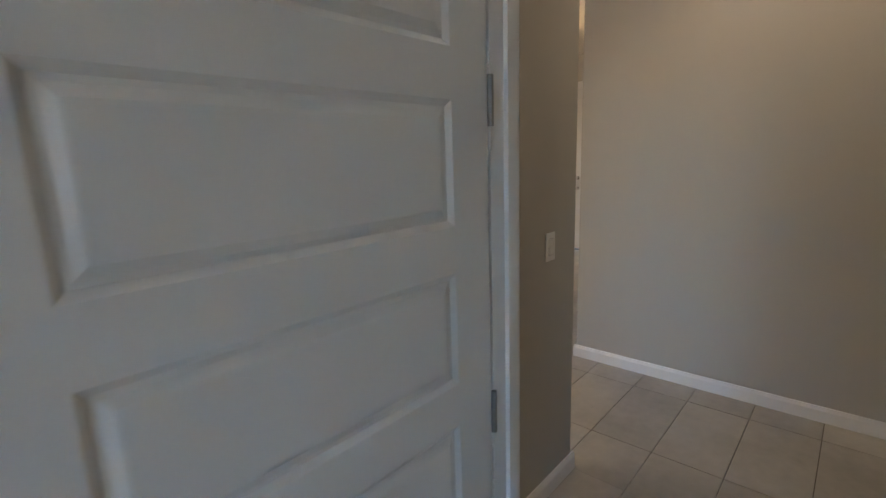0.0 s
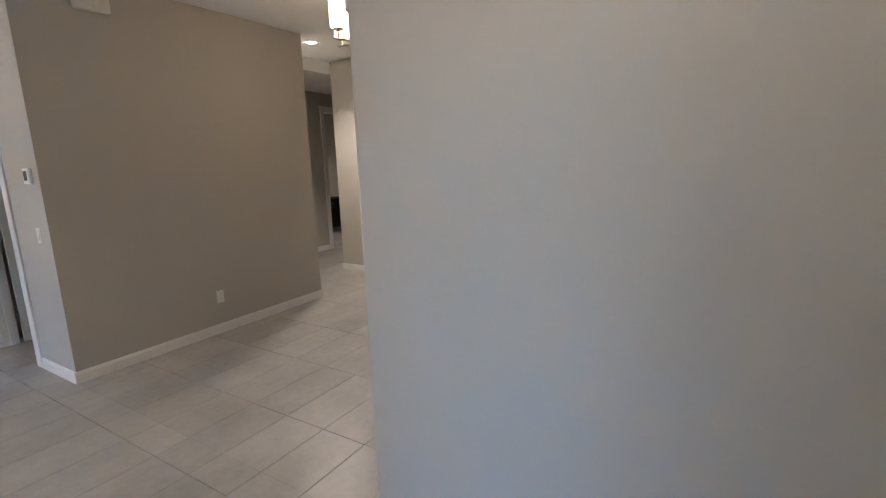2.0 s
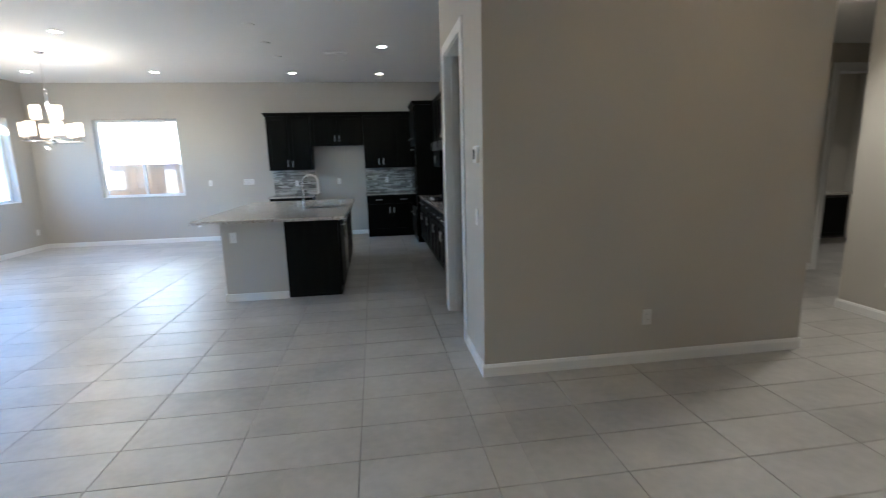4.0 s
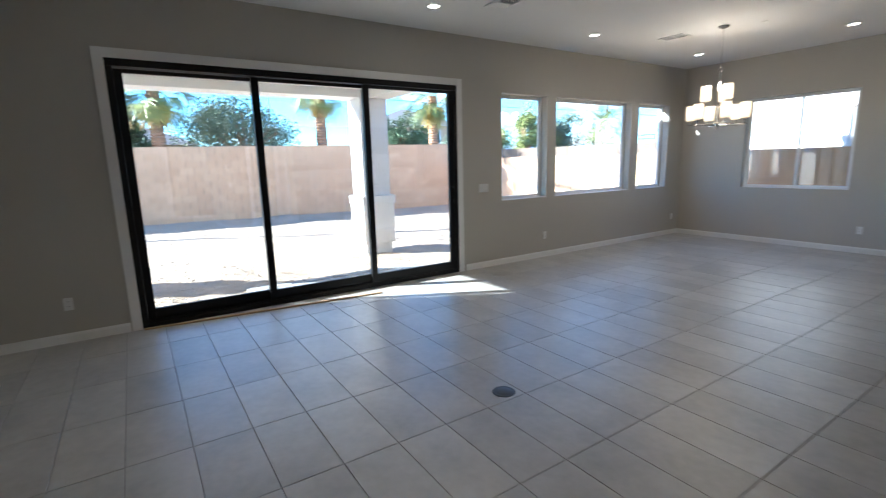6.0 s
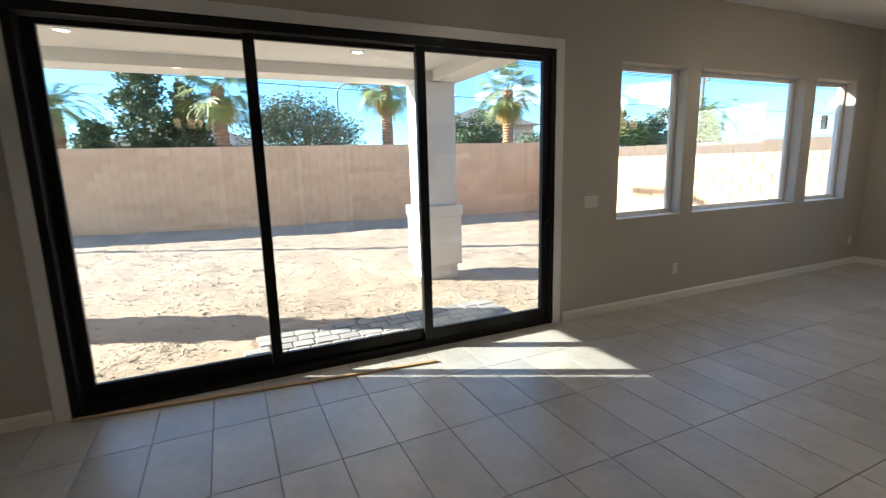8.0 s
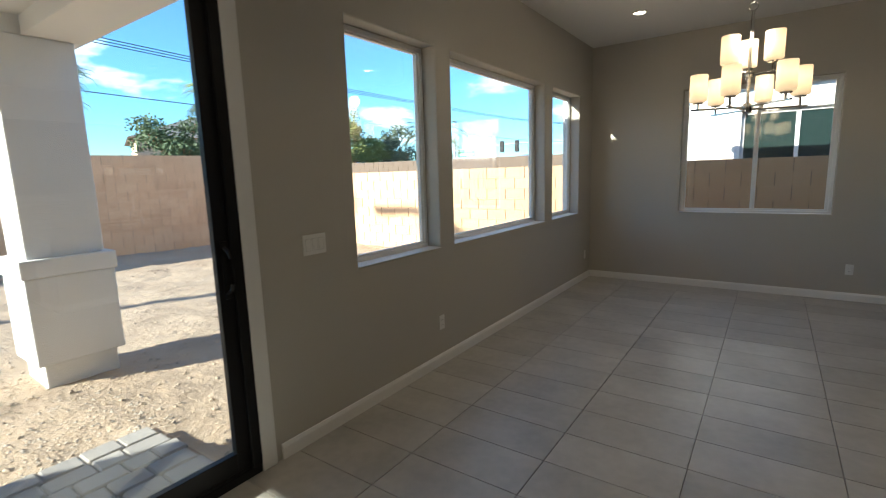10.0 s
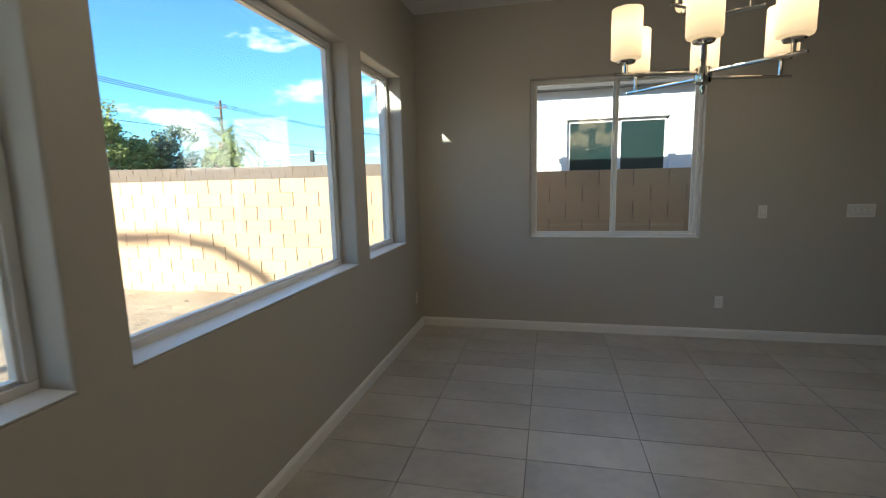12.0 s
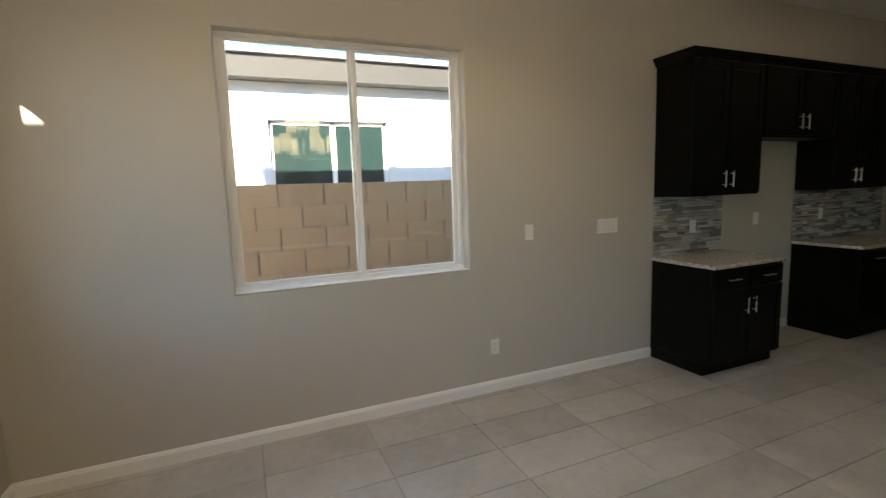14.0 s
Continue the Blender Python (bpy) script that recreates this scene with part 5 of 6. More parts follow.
def pavers():
    d = thing("paver_landing", (-0.7, -6.6, -0.13), "narrow landing of grey tumbled concrete pavers", "paving", kind="structure")
    bm = bmesh.new()
    part("bedding", box(bm, -1.10, -8.02, -0.2, -0.2, -5.42, -0.060), MORTAR, d)
    rng = random.Random(3)
    meshes = [block_mesh("paver", w, l, 0.06, 0.010, PAVER) for w, l in ((0.148, 0.222), (0.148, 0.148), (0.148, 0.186))]
    x = -0.275
    while x > -1.1:
        y = -5.43 - rng.random() * 0.03
        while y > -7.95:
            me, l = rng.choice(((meshes[0], 0.222), (meshes[1], 0.148), (meshes[2], 0.186)))
            piece("paver", me, d, (x, y - l / 2, -0.066 + rng.uniform(-0.004, 0.004)), None, rng.uniform(-0.02, 0.02))
            y -= l + 0.006
        x -= 0.154


# ---- neighbours ----
def neighbour_house():
    d = thing("neighbour_house", (3.0, 5.0, -0.15), "neighbouring white stucco house with a brown eave and a window", "house")
    wx0, wx1, wz0, wz1 = 1.58, 3.12, 1.30, 2.44
    bm = bmesh.new()
    panel_wall(bm, "y", 3.4, 3.6, -1.3, 13.0, -0.2, 2.90, [(wx0, wx1, wz0, wz1)], 0.0)
    part("wall", bm, STUCCO, d)
    bm = bmesh.new()
    part("side_wall", box(bm, -1.3, 3.6, -0.2, -1.1, 14.0, 2.86), STUCCO, d)
    bm = bmesh.new()
    part("eave", box(bm, -1.6, 3.18, 2.90, 13.3, 4.0, 2.99), FASCIA, d, "brown painted soffit")
    bm = bmesh.new()
    part("fascia", box(bm, -1.6, 3.14, 2.90, 13.3, 3.18, 3.16), FASCIA, d)
    bm = bmesh.new()
    vs = [bm.verts.new(p) for p in ((-1.65, 3.08, 3.22), (13.4, 3.08, 3.22), (13.4, 9.0, 4.6), (-1.65, 9.0, 4.6), (-1.65, 3.08, 3.16), (13.4, 3.08, 3.16), (13.4, 9.0, 4.5), (-1.65, 9.0, 4.5))]
    for f in ((0, 1, 2, 3), (4, 5, 6, 7), (0, 1, 5, 4), (1, 2, 6, 5), (2, 3, 7, 6), (3, 0, 4, 7)):
        bm.faces.new([vs[k] for k in f])
    part("roof", bm, ROOF, d)
    w = thing("window", (2.35, 3.38, wz0), "", "")
    w.parent = d
    w.location = Vector((2.35, 3.38, wz0)) - Vector(d.location)
    bm = bmesh.new()
    t = 0.09
    for q in ((wx0 - t, wx1 + t, wz1, wz1 + t), (wx0 - t, wx0, wz0 - t, wz1), (wx1, wx1 + t, wz0 - t, wz1), (wx0, wx1, wz0 - t, wz0)):
        box(bm, q[0], 3.36, q[2], q[1], 3.40, q[3], 0.006)
    part("surround", bm, STUCCO, w, "raised white stucco surround")
    bm = bmesh.new()
    for q in ((wx0, wx1, wz1 - 0.05, wz1), (wx0, wx1, wz0, wz0 + 0.05), (wx0, wx0 + 0.05, wz0, wz1), (wx1 - 0.05, wx1, wz0, wz1), (2.36, 2.42, wz0, wz1)):
        box(bm, q[0], 3.44, q[2], q[1], 3.49, q[3], 0.004)
    part("window_frame", bm, VINYL, w)
    bm = bmesh.new()
    part("pane", box(bm, wx0 + 0.04, 3.468, wz0 + 0.04, wx1 - 0.04, 3.475, wz1 - 0.04), DARKPANE, w, "dark screened glass")


neighbour_house()


def far_house(x, y, w, l, h, ridge, turn, material, label, windows=()):
    """A far house with a hipped roof and a few real windows on its near side."""
    d = thing("house", (0, 0, 0), label, "house")
    bm = bmesh.new()
    part("wall", box(bm, -w / 2, -l / 2, -0.2, w / 2, l / 2, h), material, d)
    bm = bmesh.new()
    o = 0.5
    low = [bm.verts.new(p) for p in ((-w / 2 - o, -l / 2 - o, h), (w / 2 + o, -l / 2 - o, h), (w / 2 + o, l / 2 + o, h), (-w / 2 - o, l / 2 + o, h))]
    hi = [bm.verts.new((0, -l / 2 + w / 2, h + ridge)), bm.verts.new((0, l / 2 - w / 2, h + ridge))]
    for f in ((low[0], low[1], hi[0]), (low[1], low[2], hi[1], hi[0]), (low[2], low[3], hi[1]), (low[3], low[0], hi[0], hi[1]), tuple(low[::-1])):
        bm.faces.new(f)
    part("roof", bm, ROOF, d)
    for yy, z in windows:
        bm = bmesh.new()
        f = part("window", box(bm, w / 2, yy - 0.55, z, w / 2 + 0.06, yy + 0.55, z + 1.2, 0.01), VINYL, d)
        bm = bmesh.new()
        part("pane", box(bm, w / 2 + 0.055, yy - 0.47, z + 0.08, w / 2 + 0.07, yy + 0.47, z + 1.12), DARKPANE, f)
    d.matrix_basis = pose(x, y, 0, 0, 0, turn)


far_house(-25.5, -9.6, 6, 6.6, 2.7, 1.5, 0, STUCCO_TAN, "tan stucco house with a low tiled roof behind the wall", ((-1.6, 1.0), (1.7, 1.0)))
far_house(-37.5, 14.5, 9, 9, 4.75, 2.1, -20, STUCCO_TAN, "two-storey tan stucco house with a dark hip roof", ((-2.2, 3.2), (0.6, 3.2), (2.2, 3.2)))


# ---- plants ----
def mesh_part(name, verts, faces, material, parent, label="", smooth=False):
    me = bpy.data.meshes.new(name)
    off = world_place(parent)
    me.from_pydata([(v[0] - off.x, v[1] - off.y, v[2] - off.z) for v in verts], [], faces)
    me.materials.append(material)
    if smooth:
        me.polygons.foreach_set("use_smooth", [True] * len(me.polygons))
    ob = new(name, me)
    ob.parent = parent
    if label:
        ob["label"] = label
    return ob


def palm_trunk(d, x, y, top, r):
    bm = bmesh.new()
    n = int((top + 0.2) / 0.12)
    prof = []
    for k in range(n + 1):
        z = -0.2 + k * 0.12
        f = 1.25 - 0.25 * k / n
        prof += [(r * f * 1.10, z), (r * f * 0.92, z + 0.07)]
    lathe(bm, prof, 14, (x, y, 0))
    for v in bm.verts:
        v.co.x += 0.02 * noise.noise(v.co * 5)
        v.co.y += 0.02 * noise.noise(v.co * 5 + Vector((7, 0, 0)))
    part("trunk", bm, BARK, d, "rough brown ringed trunk", True)


def fan_frond(verts, faces, base, yaw, up, stalk, fan, droop, rng):
    """One palmate frond: a stalk, and blades that spread from its end and hang at their tips."""
    c, s = math.cos(yaw), math.sin(yaw)
    out = Vector((c * math.cos(up), s * math.cos(up), math.sin(up)))
    side = Vector((-s, c, 0))
    end = base + out * stalk
    i = len(verts)
    verts += [base - side * 0.012, base + side * 0.012, end + side * 0.008, end - side * 0.008]
    faces.append((i, i + 1, i + 2, i + 3))
    dip, tilt = up - rng.uniform(0.25, 0.6), rng.uniform(-0.55, 0.55)
    out = Vector((c * math.cos(dip), s * math.cos(dip), math.sin(dip)))
    rise = side.cross(out) * -1
    side = side * math.cos(tilt) + rise * math.sin(tilt)
    nrm = out.cross(side) * -1
    blades = 22
    for k in range(blades):
        a = radians(-82 + 164 * k / (blades - 1))
        way = (out * math.cos(a) + side * math.sin(a)).normalized()
        flat = way.cross(nrm).normalized() * (0.024 * fan) + nrm * (0.007 * fan * (-1) ** k)
        ln = fan * (0.72 + 0.28 * math.cos(a)) * rng.uniform(0.65, 1.18)
        mid = end + way * ln * 0.55 + nrm * 0.03 * fan
        far = end + way * ln * 0.8 + Vector((0, 0, -droop * ln * 0.12))
        tip = end + way * ln + Vector((0, 0, -droop * ln * rng.uniform(0.35, 0.6)))
        i = len(verts)
        verts += [end, mid + flat, mid - flat, far + flat * 0.6, far - flat * 0.6, tip]
        faces += [(i, i + 1, i + 2), (i + 1, i + 3, i + 4, i + 2), (i + 3, i + 5, i + 4)]


def fan_palm(x, y, top, size, seed, dry, label):
    rng = random.Random(seed)
    d = thing("palm_tree", (x, y, -0.15), label, "palm tree", "fan palms")
    palm_trunk(d, x, y, top, 0.21)
    for nm, count, u0, u1, mt, dr in (("crown", 36, -0.75, 1.4, FROND, 0.6), ("dry_skirt", dry, -1.45, -0.95, DRYFROND, 0.15)):
        verts, faces = [], []
        for k in range(count):
            yaw = k * 2.399 + rng.uniform(-0.25, 0.25)
            up = u0 + (u1 - u0) * (k + 0.5) / count
            green = nm == "crown"
            fan_frond(verts, faces, Vector((x, y, top - (rng.uniform(0, 0.2) if green else rng.uniform(0.1, 0.35)))), yaw, up,
                      size * (rng.uniform(0.40, 0.66) if green else 0.25), size * (rng.uniform(0.42, 0.58) if green else 0.55), dr, rng)
        mesh_part(nm, verts, faces, mt, d, "hanging yellow dead fronds" if nm == "dry_skirt" else "")
    verts, faces = [], []
    for k in range(26):
        a, z = k * 2.399, top - 0.75 + 0.7 * k / 26
        c, sn = math.cos(a), math.sin(a)
        p, o, u = Vector((x + 0.15 * c, y + 0.15 * sn, z)), Vector((c, sn, 0)), Vector((-sn, c, 0))
        i = len(verts)
        verts += [p - u * 0.05, p + u * 0.05, p + o * 0.16 + u * 0.02 + Vector((0, 0, 0.24)), p + o * 0.16 - u * 0.02 + Vector((0, 0, 0.24))]
        faces.append((i, i + 1, i + 2, i + 3))
    mesh_part("boots", verts, faces, BARK, d, "cut frond stubs on the trunk")


def feather_palm(x, y, top, size, seed, label):
    rng = random.Random(seed)
    d = thing("palm_tree", (x, y, -0.15), label, "palm tree")
    palm_trunk(d, x, y, top, 0.22)
    verts, faces = [], []
    for k in range(34):
        yaw, up = k * 2.399, -0.2 + 1.35 * (k + 0.5) / 34
        c, s = math.cos(yaw), math.sin(yaw)
        pts = [Vector((x, y, top))]
        ang = up
        for j in range(9):
            pts.append(pts[-1] + Vector((c * math.cos(ang), s * math.cos(ang), math.sin(ang))) * size / 9)
            ang -= 0.17
        side = Vector((-s, c, 0))
        for j in range(1, 9):
            for h in range(3):
                for sg in (-1, 1):
                    p = pts[j].lerp(pts[j + 1], h / 3)
                    fw = (pts[j + 1] - pts[j]).normalized()
                    tip = p + (side * sg * 0.75 + fw * 0.7 + Vector((0, 0, 0.12 - rng.random() * 0.3))) * size * 0.16
                    i = len(verts)
                    verts += [p, p + fw * 0.06, tip]
                    faces.append((i, i + 1, i + 2))
            i = len(verts)
            verts += [pts[j - 1] - side * 0.01, pts[j - 1] + side * 0.01, pts[j] + side * 0.01, pts[j] - side * 0.01]
            faces.append((i, i + 1, i + 2, i + 3))
    mesh_part("crown", verts, faces, FROND, d)


def leaf_cloud(verts, faces, centre, r, count, size, rng, flat=0.8):
    for _ in range(count):
        v = Vector((rng.gauss(0, 1), rng.gauss(0, 1), rng.gauss(0, 1))).normalized() * (rng.random() ** 0.45)
        p = centre + Vector((v.x * r, v.y * r, v.z * r * flat))
        a = Vector((rng.gauss(0, 1), rng.gauss(0, 1), rng.gauss(0, 0.7))).normalized()
        b = a.orthogonal().normalized() * size * rng.uniform(0.25, 0.45)
        a = a * size * rng.uniform(0.6, 1.2)
        i = len(verts)
        verts += [p - a * 0.5, p + b, p + a * 0.6, p - b]
        faces.append((i, i + 1, i + 2, i + 3))


def limbs(bm, foot, heads, r):
    for h in heads:
        mid = foot.lerp(h, 0.5) + Vector((0, 0, 0.12 * (h - foot).length))
        tube(bm, [foot, foot.lerp(mid, 0.6), mid, h], r * 0.45, 6)


def broad_tree(x, y, base, top, wide, material, seed, label, leaf=0.16, count=5200, clumps=46):
    rng = random.Random(seed)
    d = thing("tree", (x, y, -0.15), label, "tree")
    mid, half = (base + top) / 2, (top - base) / 2
    heads = []
    for _ in range(clumps):
        v = Vector((rng.gauss(0, 1), rng.gauss(0, 1), rng.gauss(0, 1))).normalized() * rng.uniform(0.45, 1.0)
        heads.append(Vector((x + v.x * wide, y + v.y * wide, mid + v.z * half * rng.uniform(0.75, 1.05))))
    bm = bmesh.new()
    cyl(bm, (x, y, -0.2), (x, y, base + half * 0.4), 0.16, 0.10, 10)
    limbs(bm, Vector((x, y, base)), heads[:16], 0.11)
    part("trunk", bm, BARK, d, smooth=True)
    verts, faces = [], []
    for h in heads:
        leaf_cloud(verts, faces, h, wide * rng.uniform(0.26, 0.42) * max(1.0, (half / wide) ** 0.5), count // clumps, leaf, rng)
    mesh_part("crown", verts, faces, material, d)


def conifer(x, y, base, top, wide, seed, label, material=None):
    rng = random.Random(seed)
    d = thing("pine_tree", (x, y, -0.15), label, "tree")
    bm = bmesh.new()
    cyl(bm, (x, y, -0.2), (x, y, top - 0.2), 0.14, 0.02, 9)
    heads = []
    for k in range(64):
        f = (k + rng.random()) / 64
        z = base + (top - base) * f
        a = k * 2.4 + rng.uniform(-0.3, 0.3)
        r = wide * (1 - f) ** 0.85 * rng.uniform(0.35, 1.3) + 0.06
        p = Vector((x + r * math.cos(a), y + r * math.sin(a), z + 0.15 * r))
        heads.append((p, r))
        tube(bm, [(x, y, z - 0.1 * r), p], 0.018, 5)
    part("trunk", bm, BARK, d, smooth=True)
    verts, faces = [], []
    for p, r in heads:
        for q in (0.45, 0.75, 1.0):
            c = Vector((x, y, p.z)).lerp(p, q)
            leaf_cloud(verts, faces, c + Vector((rng.gauss(0, 0.08), rng.gauss(0, 0.08), rng.gauss(0, 0.12))), 0.16 + 0.24 * r * rng.uniform(0.6, 1.3), 40, 0.15, rng, 0.9)
    mesh_part("crown", verts, faces, material or LEAFDARK, d)


fan_palm(-16.0, -8.0, 4.55, 1.75, 1, 12, "young fan palm with green fronds and a shaggy trunk")
fan_palm(-16.0, -1.6, 4.85, 1.55, 2, 8, "young fan palm with a reddish trunk")
fan_palm(-14.8, 3.65, 4.65, 1.6, 3, 18, "young fan palm with a skirt of yellow fronds")
fan_palm(-15.6, -14.4, 9.2, 0.9, 23, 4, "tall fan palm beyond the end of the yard")
feather_palm(-17.0, -13.1, 3.75, 2.0, 4, "date palm with long feathered fronds")
feather_palm(-12.9, 14.0, 3.5, 2.3, 14, "date palm with long drooping fronds beyond the wall")
conifer(-17.6, -10.6, 0.8, 6.1, 1.9, 5, "dark green pine with an open crown")
conifer(-17.6, -9.2, 0.8, 4.7, 1.6, 6, "low dark green pine")
conifer(-16.0, -11.9, 0.6, 3.1, 1.3, 7, "small bushy pine behind the wall")
broad_tree(-17.8, -4.6, 1.4, 4.5, 2.5, LEAFGREY, 8, "broad grey-green olive tree with a rounded airy crown", 0.10, 16000, 80)
broad_tree(-18.5, -2.2, 1.2, 2.55, 0.9, LEAFLIGHT, 9, "low yellow-green shrub behind the wall", 0.12, 1500, 20)
broad_tree(-18.2, 3.5, 0.9, 4.45, 1.7, LEAFDARK, 10, "dense dark green tree behind the wall", 0.13, 8200, 56)
broad_tree(-17.6, 5.0, 1.0, 2.7, 0.8, LEAFGREY, 11, "rounded grey-green shrub behind the wall", 0.14, 2000, 24)
broad_tree(-18.4, 8.1, 0.9, 3.2, 1.4, LEAFGREY, 12, "low grey-green shrubby tree behind the wall", 0.13, 4200, 36)
broad_tree(-17.0, 9.7, 0.9, 3.4, 1.0, LEAFLIGHT, 16, "yellow-green tree behind the wall", 0.12, 3400, 32)
broad_tree(-14.5, 9.6, 1.0, 4.75, 0.68, LEAFLIGHT, 13, "slender yellow-green poplar beyond the wall", 0.11, 5200, 44)
broad_tree(-14.3, 10.8, 1.0, 3.9, 0.85, LEAFLIGHT, 24, "bushy yellow-green tree beyond the wall", 0.12, 4200, 36)
broad_tree(-13.6, 11.9, 1.0, 4.3, 1.0, LEAFGREY, 17, "rounded grey-green tree beyond the wall", 0.12, 4600, 36)
broad_tree(-12.1, 12.95, 1.0, 3.8, 0.75, LEAFLIGHT, 18, "light yellow-green young tree beside the palm", 0.11, 3200, 30)
broad_tree(-21.8, 33.1, 1.2, 2.9, 0.7, LEAFGREY, 20, "small distant street tree", 0.16, 900, 16)
broad_tree(-7.5, 24.0, 1.2, 3.6, 1.1, LEAFGREY, 19, "distant rounded grey-green street tree", 0.16, 1600, 20)


# ---- street things far off ----
def power_pole(x, y, h):
    d = thing("power_pole", (x, y, -0.2), "tall wooden power pole with a crossarm", "power pole", "power poles")
    bm = bmesh.new()
    part("pole", cyl(bm, (x, y, -0.2), (x, y, h), 0.16, 0.11, 10), WOODPOLE, d, smooth=True)
    bm = bmesh.new()
    part("crossarm", box(bm, x - 0.6, y - 0.06, h - 0.7, x + 0.6, y + 0.06, h - 0.58, 0.01), WOODPOLE, d)
    for k in (-0.5, 0.0, 0.5):
        bm = bmesh.new()
        part("insulator", lathe(bm, [(0.04, h - 0.56), (0.06, h - 0.5), (0.04, h - 0.42), (0.0, h - 0.40)], 10, (x + k, y, 0)), GALV, d, smooth=True)


POLES = ((-20.5, -26, 9.2), (-27.5, 33.2, 9.1), (-19, 66, 8.6))
for p in POLES:
    power_pole(*p)
for k, (dx, dz) in enumerate(((-0.5, -0.4), (0.0, -0.4), (0.5, -0.4), (0.0, -2.8))):
    d = thing("power_line", (POLES[0][0], POLES[0][1], 6), "thin dark overhead power line", "power line", "power lines")
    bm = bmesh.new()
    pts = []
    for a, b in zip(POLES, POLES[1:]):
        for j in range(16):
            f = j / 16
            pts.append((a[0] + (b[0] - a[0]) * f + dx, a[1] + (b[1] - a[1]) * f, a[2] + (b[2] - a[2]) * f + dz - 2.4 * f * (1 - f)))
    part("cable", tube(bm, pts, 0.022, 5), BLACK, d)


def street_lamp(x, y, h, reach, turn, thick=0.06):
    d = thing("street_lamp", (x, y, -0.2), "slim grey street lamp with a curved arm", "street lamp")
    m = pose(x, y, 0, 0, 0, turn)
    bm = tube(bmesh.new(), [(0, 0, -0.2), (0, 0, h - 0.6 * reach), (reach * 0.12, 0, h - 0.36 * reach), (reach * 0.3, 0, h - 0.19 * reach), (reach * 0.55, 0, h - 0.05 * reach), (reach * 0.8, 0, h), (reach, 0, h)], thick, 8)
    bmesh.ops.transform(bm, matrix=m, verts=bm.verts)
    part("pole", bm, GALV, d, smooth=True)
    bm = box(bmesh.new(), reach - 0.1, -0.12, h - 0.08, reach + 0.5, 0.12, h + 0.05, 0.03)
    bmesh.ops.transform(bm, matrix=m, verts=bm.verts)
    part("head", bm, GALV, d)


street_lamp(-26.2, -1.3, 6.5, 0.8, 65)
# Unseen lamp, added for the soft curved shadow it casts on the yard wall
street_lamp(-11.5, -16.2, 9.7, 3.0, 180, 0.09)


def signal_mast(x, y, h, reach):
    d = thing("traffic_signal", (x, y, -0.2), "grey traffic signal mast with dark signal heads", "traffic signal")
    bm = bmesh.new()
    part("pole", cyl(bm, (x, y, -0.2), (x, y, h), 0.14, 0.11, 10), GALV, d, smooth=True)
    bm = bmesh.new()
    part("mast_arm", tube(bm, [(x, y, h - 1.6), (x + reach * 0.4, y + 0.5, h - 1.35), (x + reach, y + 1.0, h - 1.2)], 0.07, 8), GALV, d, smooth=True)
    for f in (0.62, 0.8, 0.97):
        bm = bmesh.new()
        s = part("signal_head", box(bm, x + reach * f - 0.18, y + f - 0.15, h - 2.0, x + reach * f + 0.18, y + f + 0.1, h - 0.95, 0.03), BLACK, d)
    bm = bmesh.new()
    s = part("street_sign", box(bm, x + 0.4, y + 0.1, h - 2.25, x + 2.2, y + 0.14, h - 1.75, 0.01), SIGNGREEN, d, "green street sign")
    bm = bmesh.new()
    part("lettering_bar", box(bm, x + 0.6, y + 0.09, h - 2.07, x + 2.0, y + 0.098, h - 1.93), PLATE, s)


signal_mast(-24.0, 33.0, 5.4, 8.0)


def hills():
    rng = random.Random(2)
    verts, faces = [], []
    n = 120
    for k in range(n + 1):
        a = radians(95 + 170 * k / n)
        h = 50 + 55 * abs(noise.noise((k * 0.09, 1, 0))) + 22 * noise.noise((k * 0.4, 4, 0))
        x, y = 2100 * math.cos(a), 2100 * math.sin(a)
        verts += [(x, y, -5), (x * 1.02, y * 1.02, max(12, h))]
    for k in range(n):
        faces.append((2 * k, 2 * k + 2, 2 * k + 3, 2 * k + 1))
    me = bpy.data.meshes.new("backdrop")
    me.from_pydata(verts, [], faces)
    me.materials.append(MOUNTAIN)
    tagged(new("backdrop", me), "low hazy blue desert hills on the horizon", "hills", kind="structure")


hills()
pavers()


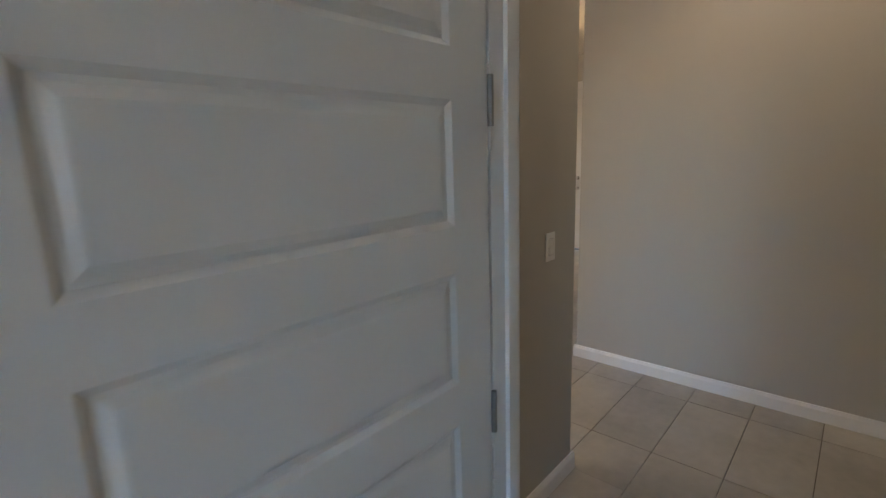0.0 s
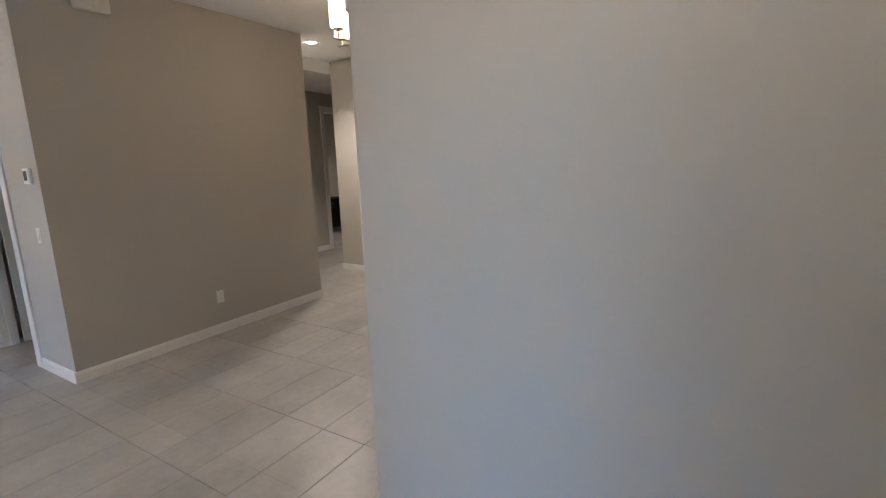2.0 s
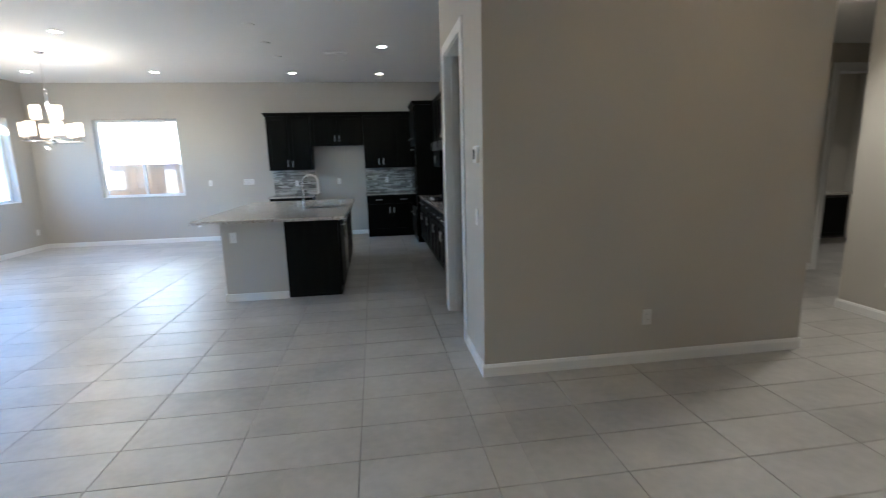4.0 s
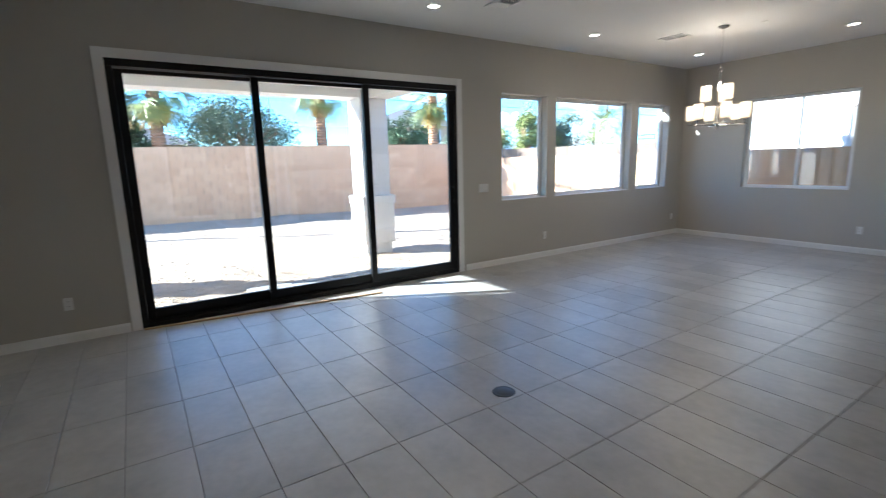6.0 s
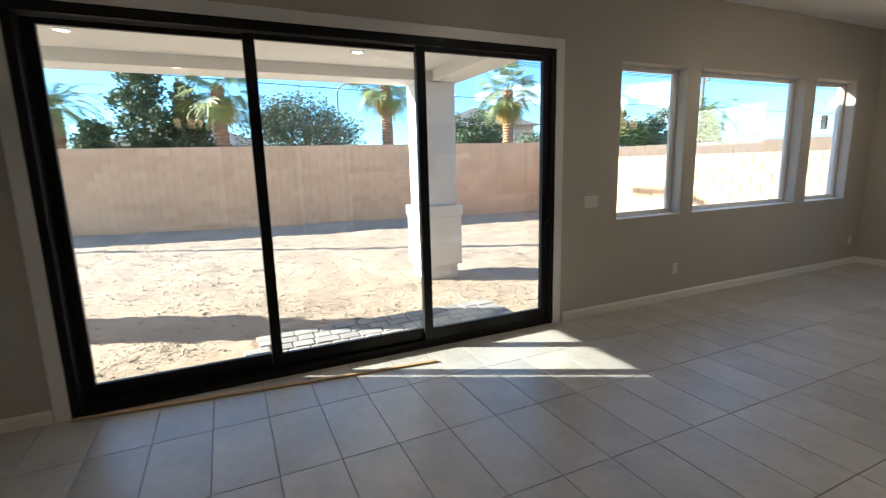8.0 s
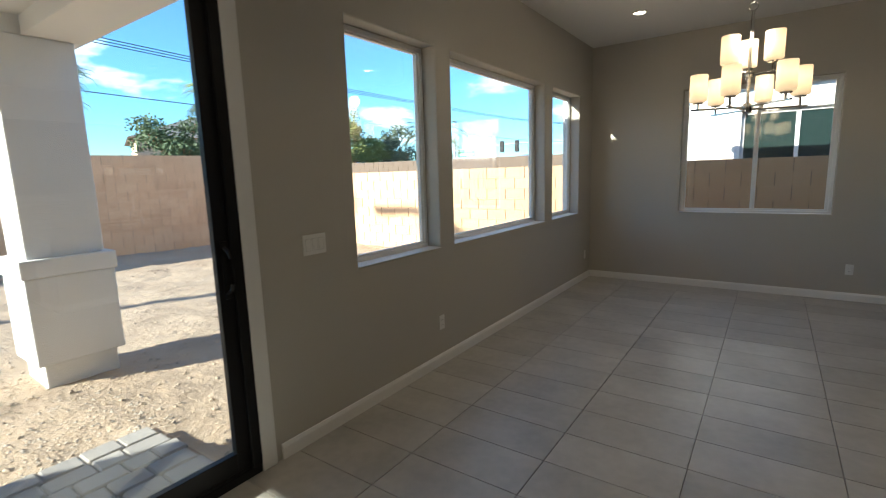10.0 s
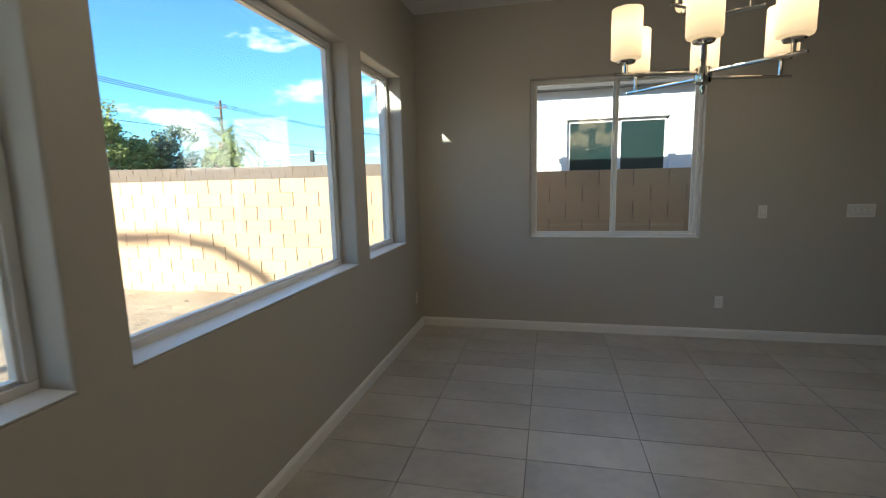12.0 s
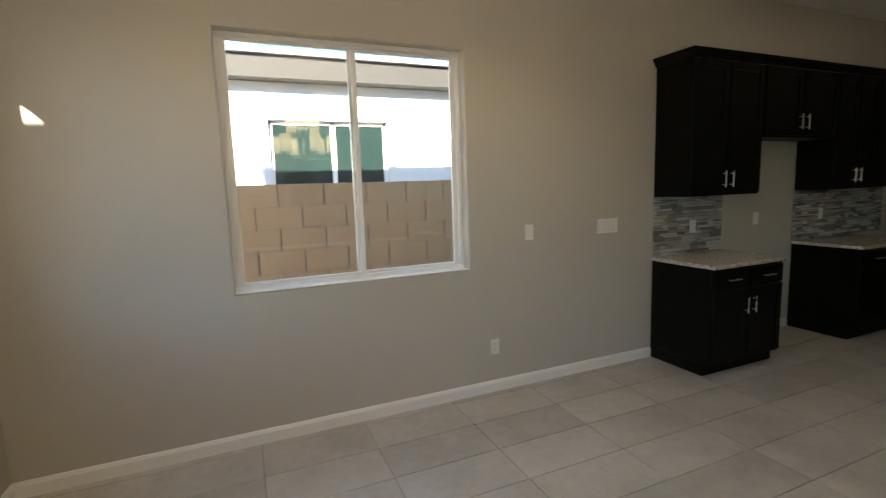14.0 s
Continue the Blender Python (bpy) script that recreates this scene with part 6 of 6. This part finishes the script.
# ---- floor tiles, laid last ----
def tiles():
    me = block_mesh("tile", 0.6338, 0.3134, 0.012, 0.0012, TILE)
    rng = random.Random(9)
    verts, faces = [], []
    count = 0

    def solid(x0, y0, x1, y1):
        i = len(verts)
        b = 0.001
        for dx, dz in ((0, -b), (b, 0)):
            verts.extend([(x0 + dx, y0 + dx, dz), (x1 - dx, y0 + dx, dz), (x1 - dx, y1 - dx, dz), (x0 + dx, y1 - dx, dz)])
        verts.extend([(x0, y0, -0.011), (x1, y0, -0.011), (x1, y1, -0.011), (x0, y1, -0.011)])
        for lo in (0, 8):
            hi = 4 if lo == 0 else 0
            for k in range(4):
                faces.append((i + lo + k, i + lo + (k + 1) % 4, i + hi + (k + 1) % 4, i + hi + k))
        faces.append((i + 4, i + 5, i + 6, i + 7))

    rooms = ((0.0, -10.5, 5.95, 0.0, True), (5.95, -10.04, 7.143, 0.0, True), (5.95, -11.92, 7.16, -10.04, True), (4.97, -11.92, 5.95, -10.605, True), (7.143, -10.04, 10.82, -7.205, False),
             (7.143, -5.45, 7.9, 0.0, False), (9.6, -7.205, 14.5, -3.1, False), (-1.18, -15.0, 4.97, -10.605, False), (7.143, -7.205, 9.6, -5.45, False))
    for rx0, ry0, rx1, ry1, near in rooms:
        i0, i1 = int((rx0 - 0.565) / 0.638) - 2, int((rx1 - 0.565) / 0.638) + 2
        j0, j1 = int((ry0 + 8.957) / 0.3176) - 2, int((ry1 + 8.957) / 0.3176) + 2
        for i in range(i0, i1):
            for j in range(j0, j1):
                x0, y0 = 0.565 + i * 0.638 + 0.0021, -8.957 + j * 0.3176 + 0.0021
                x1, y1 = x0 + 0.6338, y0 + 0.3134
                a, b, c, e = max(x0, rx0), max(y0, ry0), min(x1, rx1), min(y1, ry1)
                if c - a < 0.01 or e - b < 0.01:
                    continue
                whole = c - a > 0.633 and e - b > 0.313
                hidden = (a > 4.77 and c < 6.02 and b > IS0 and e < IS1)
                lies = near and whole and not hidden and count < 300 and a < 5.4 and (b < -4.0 or c < 4.0)
                if lies:
                    piece("tile", me, floor, ((x0 + x1) / 2, (y0 + y1) / 2, -0.006 + rng.uniform(-0.0004, 0.0004)))
                    count += 1
                else:
                    solid(a, b, c, e)
    m2 = bpy.data.meshes.new("tiles")
    m2.from_pydata(verts, [], faces)
    m2.materials.append(TILEFAR)
    ob = new("tiles", m2)
    ob.parent = floor
    tagged(ob, kind="stuff")


TILEFAR = surface("grey_beige_porcelain_far", (0.345, 0.328, 0.302), 0.36, 0.27, 2.6, 17, 0.10, 0.001, spec=0.95, tone=(0.46, 0.44, 0.405), island=0.25)
tiles()
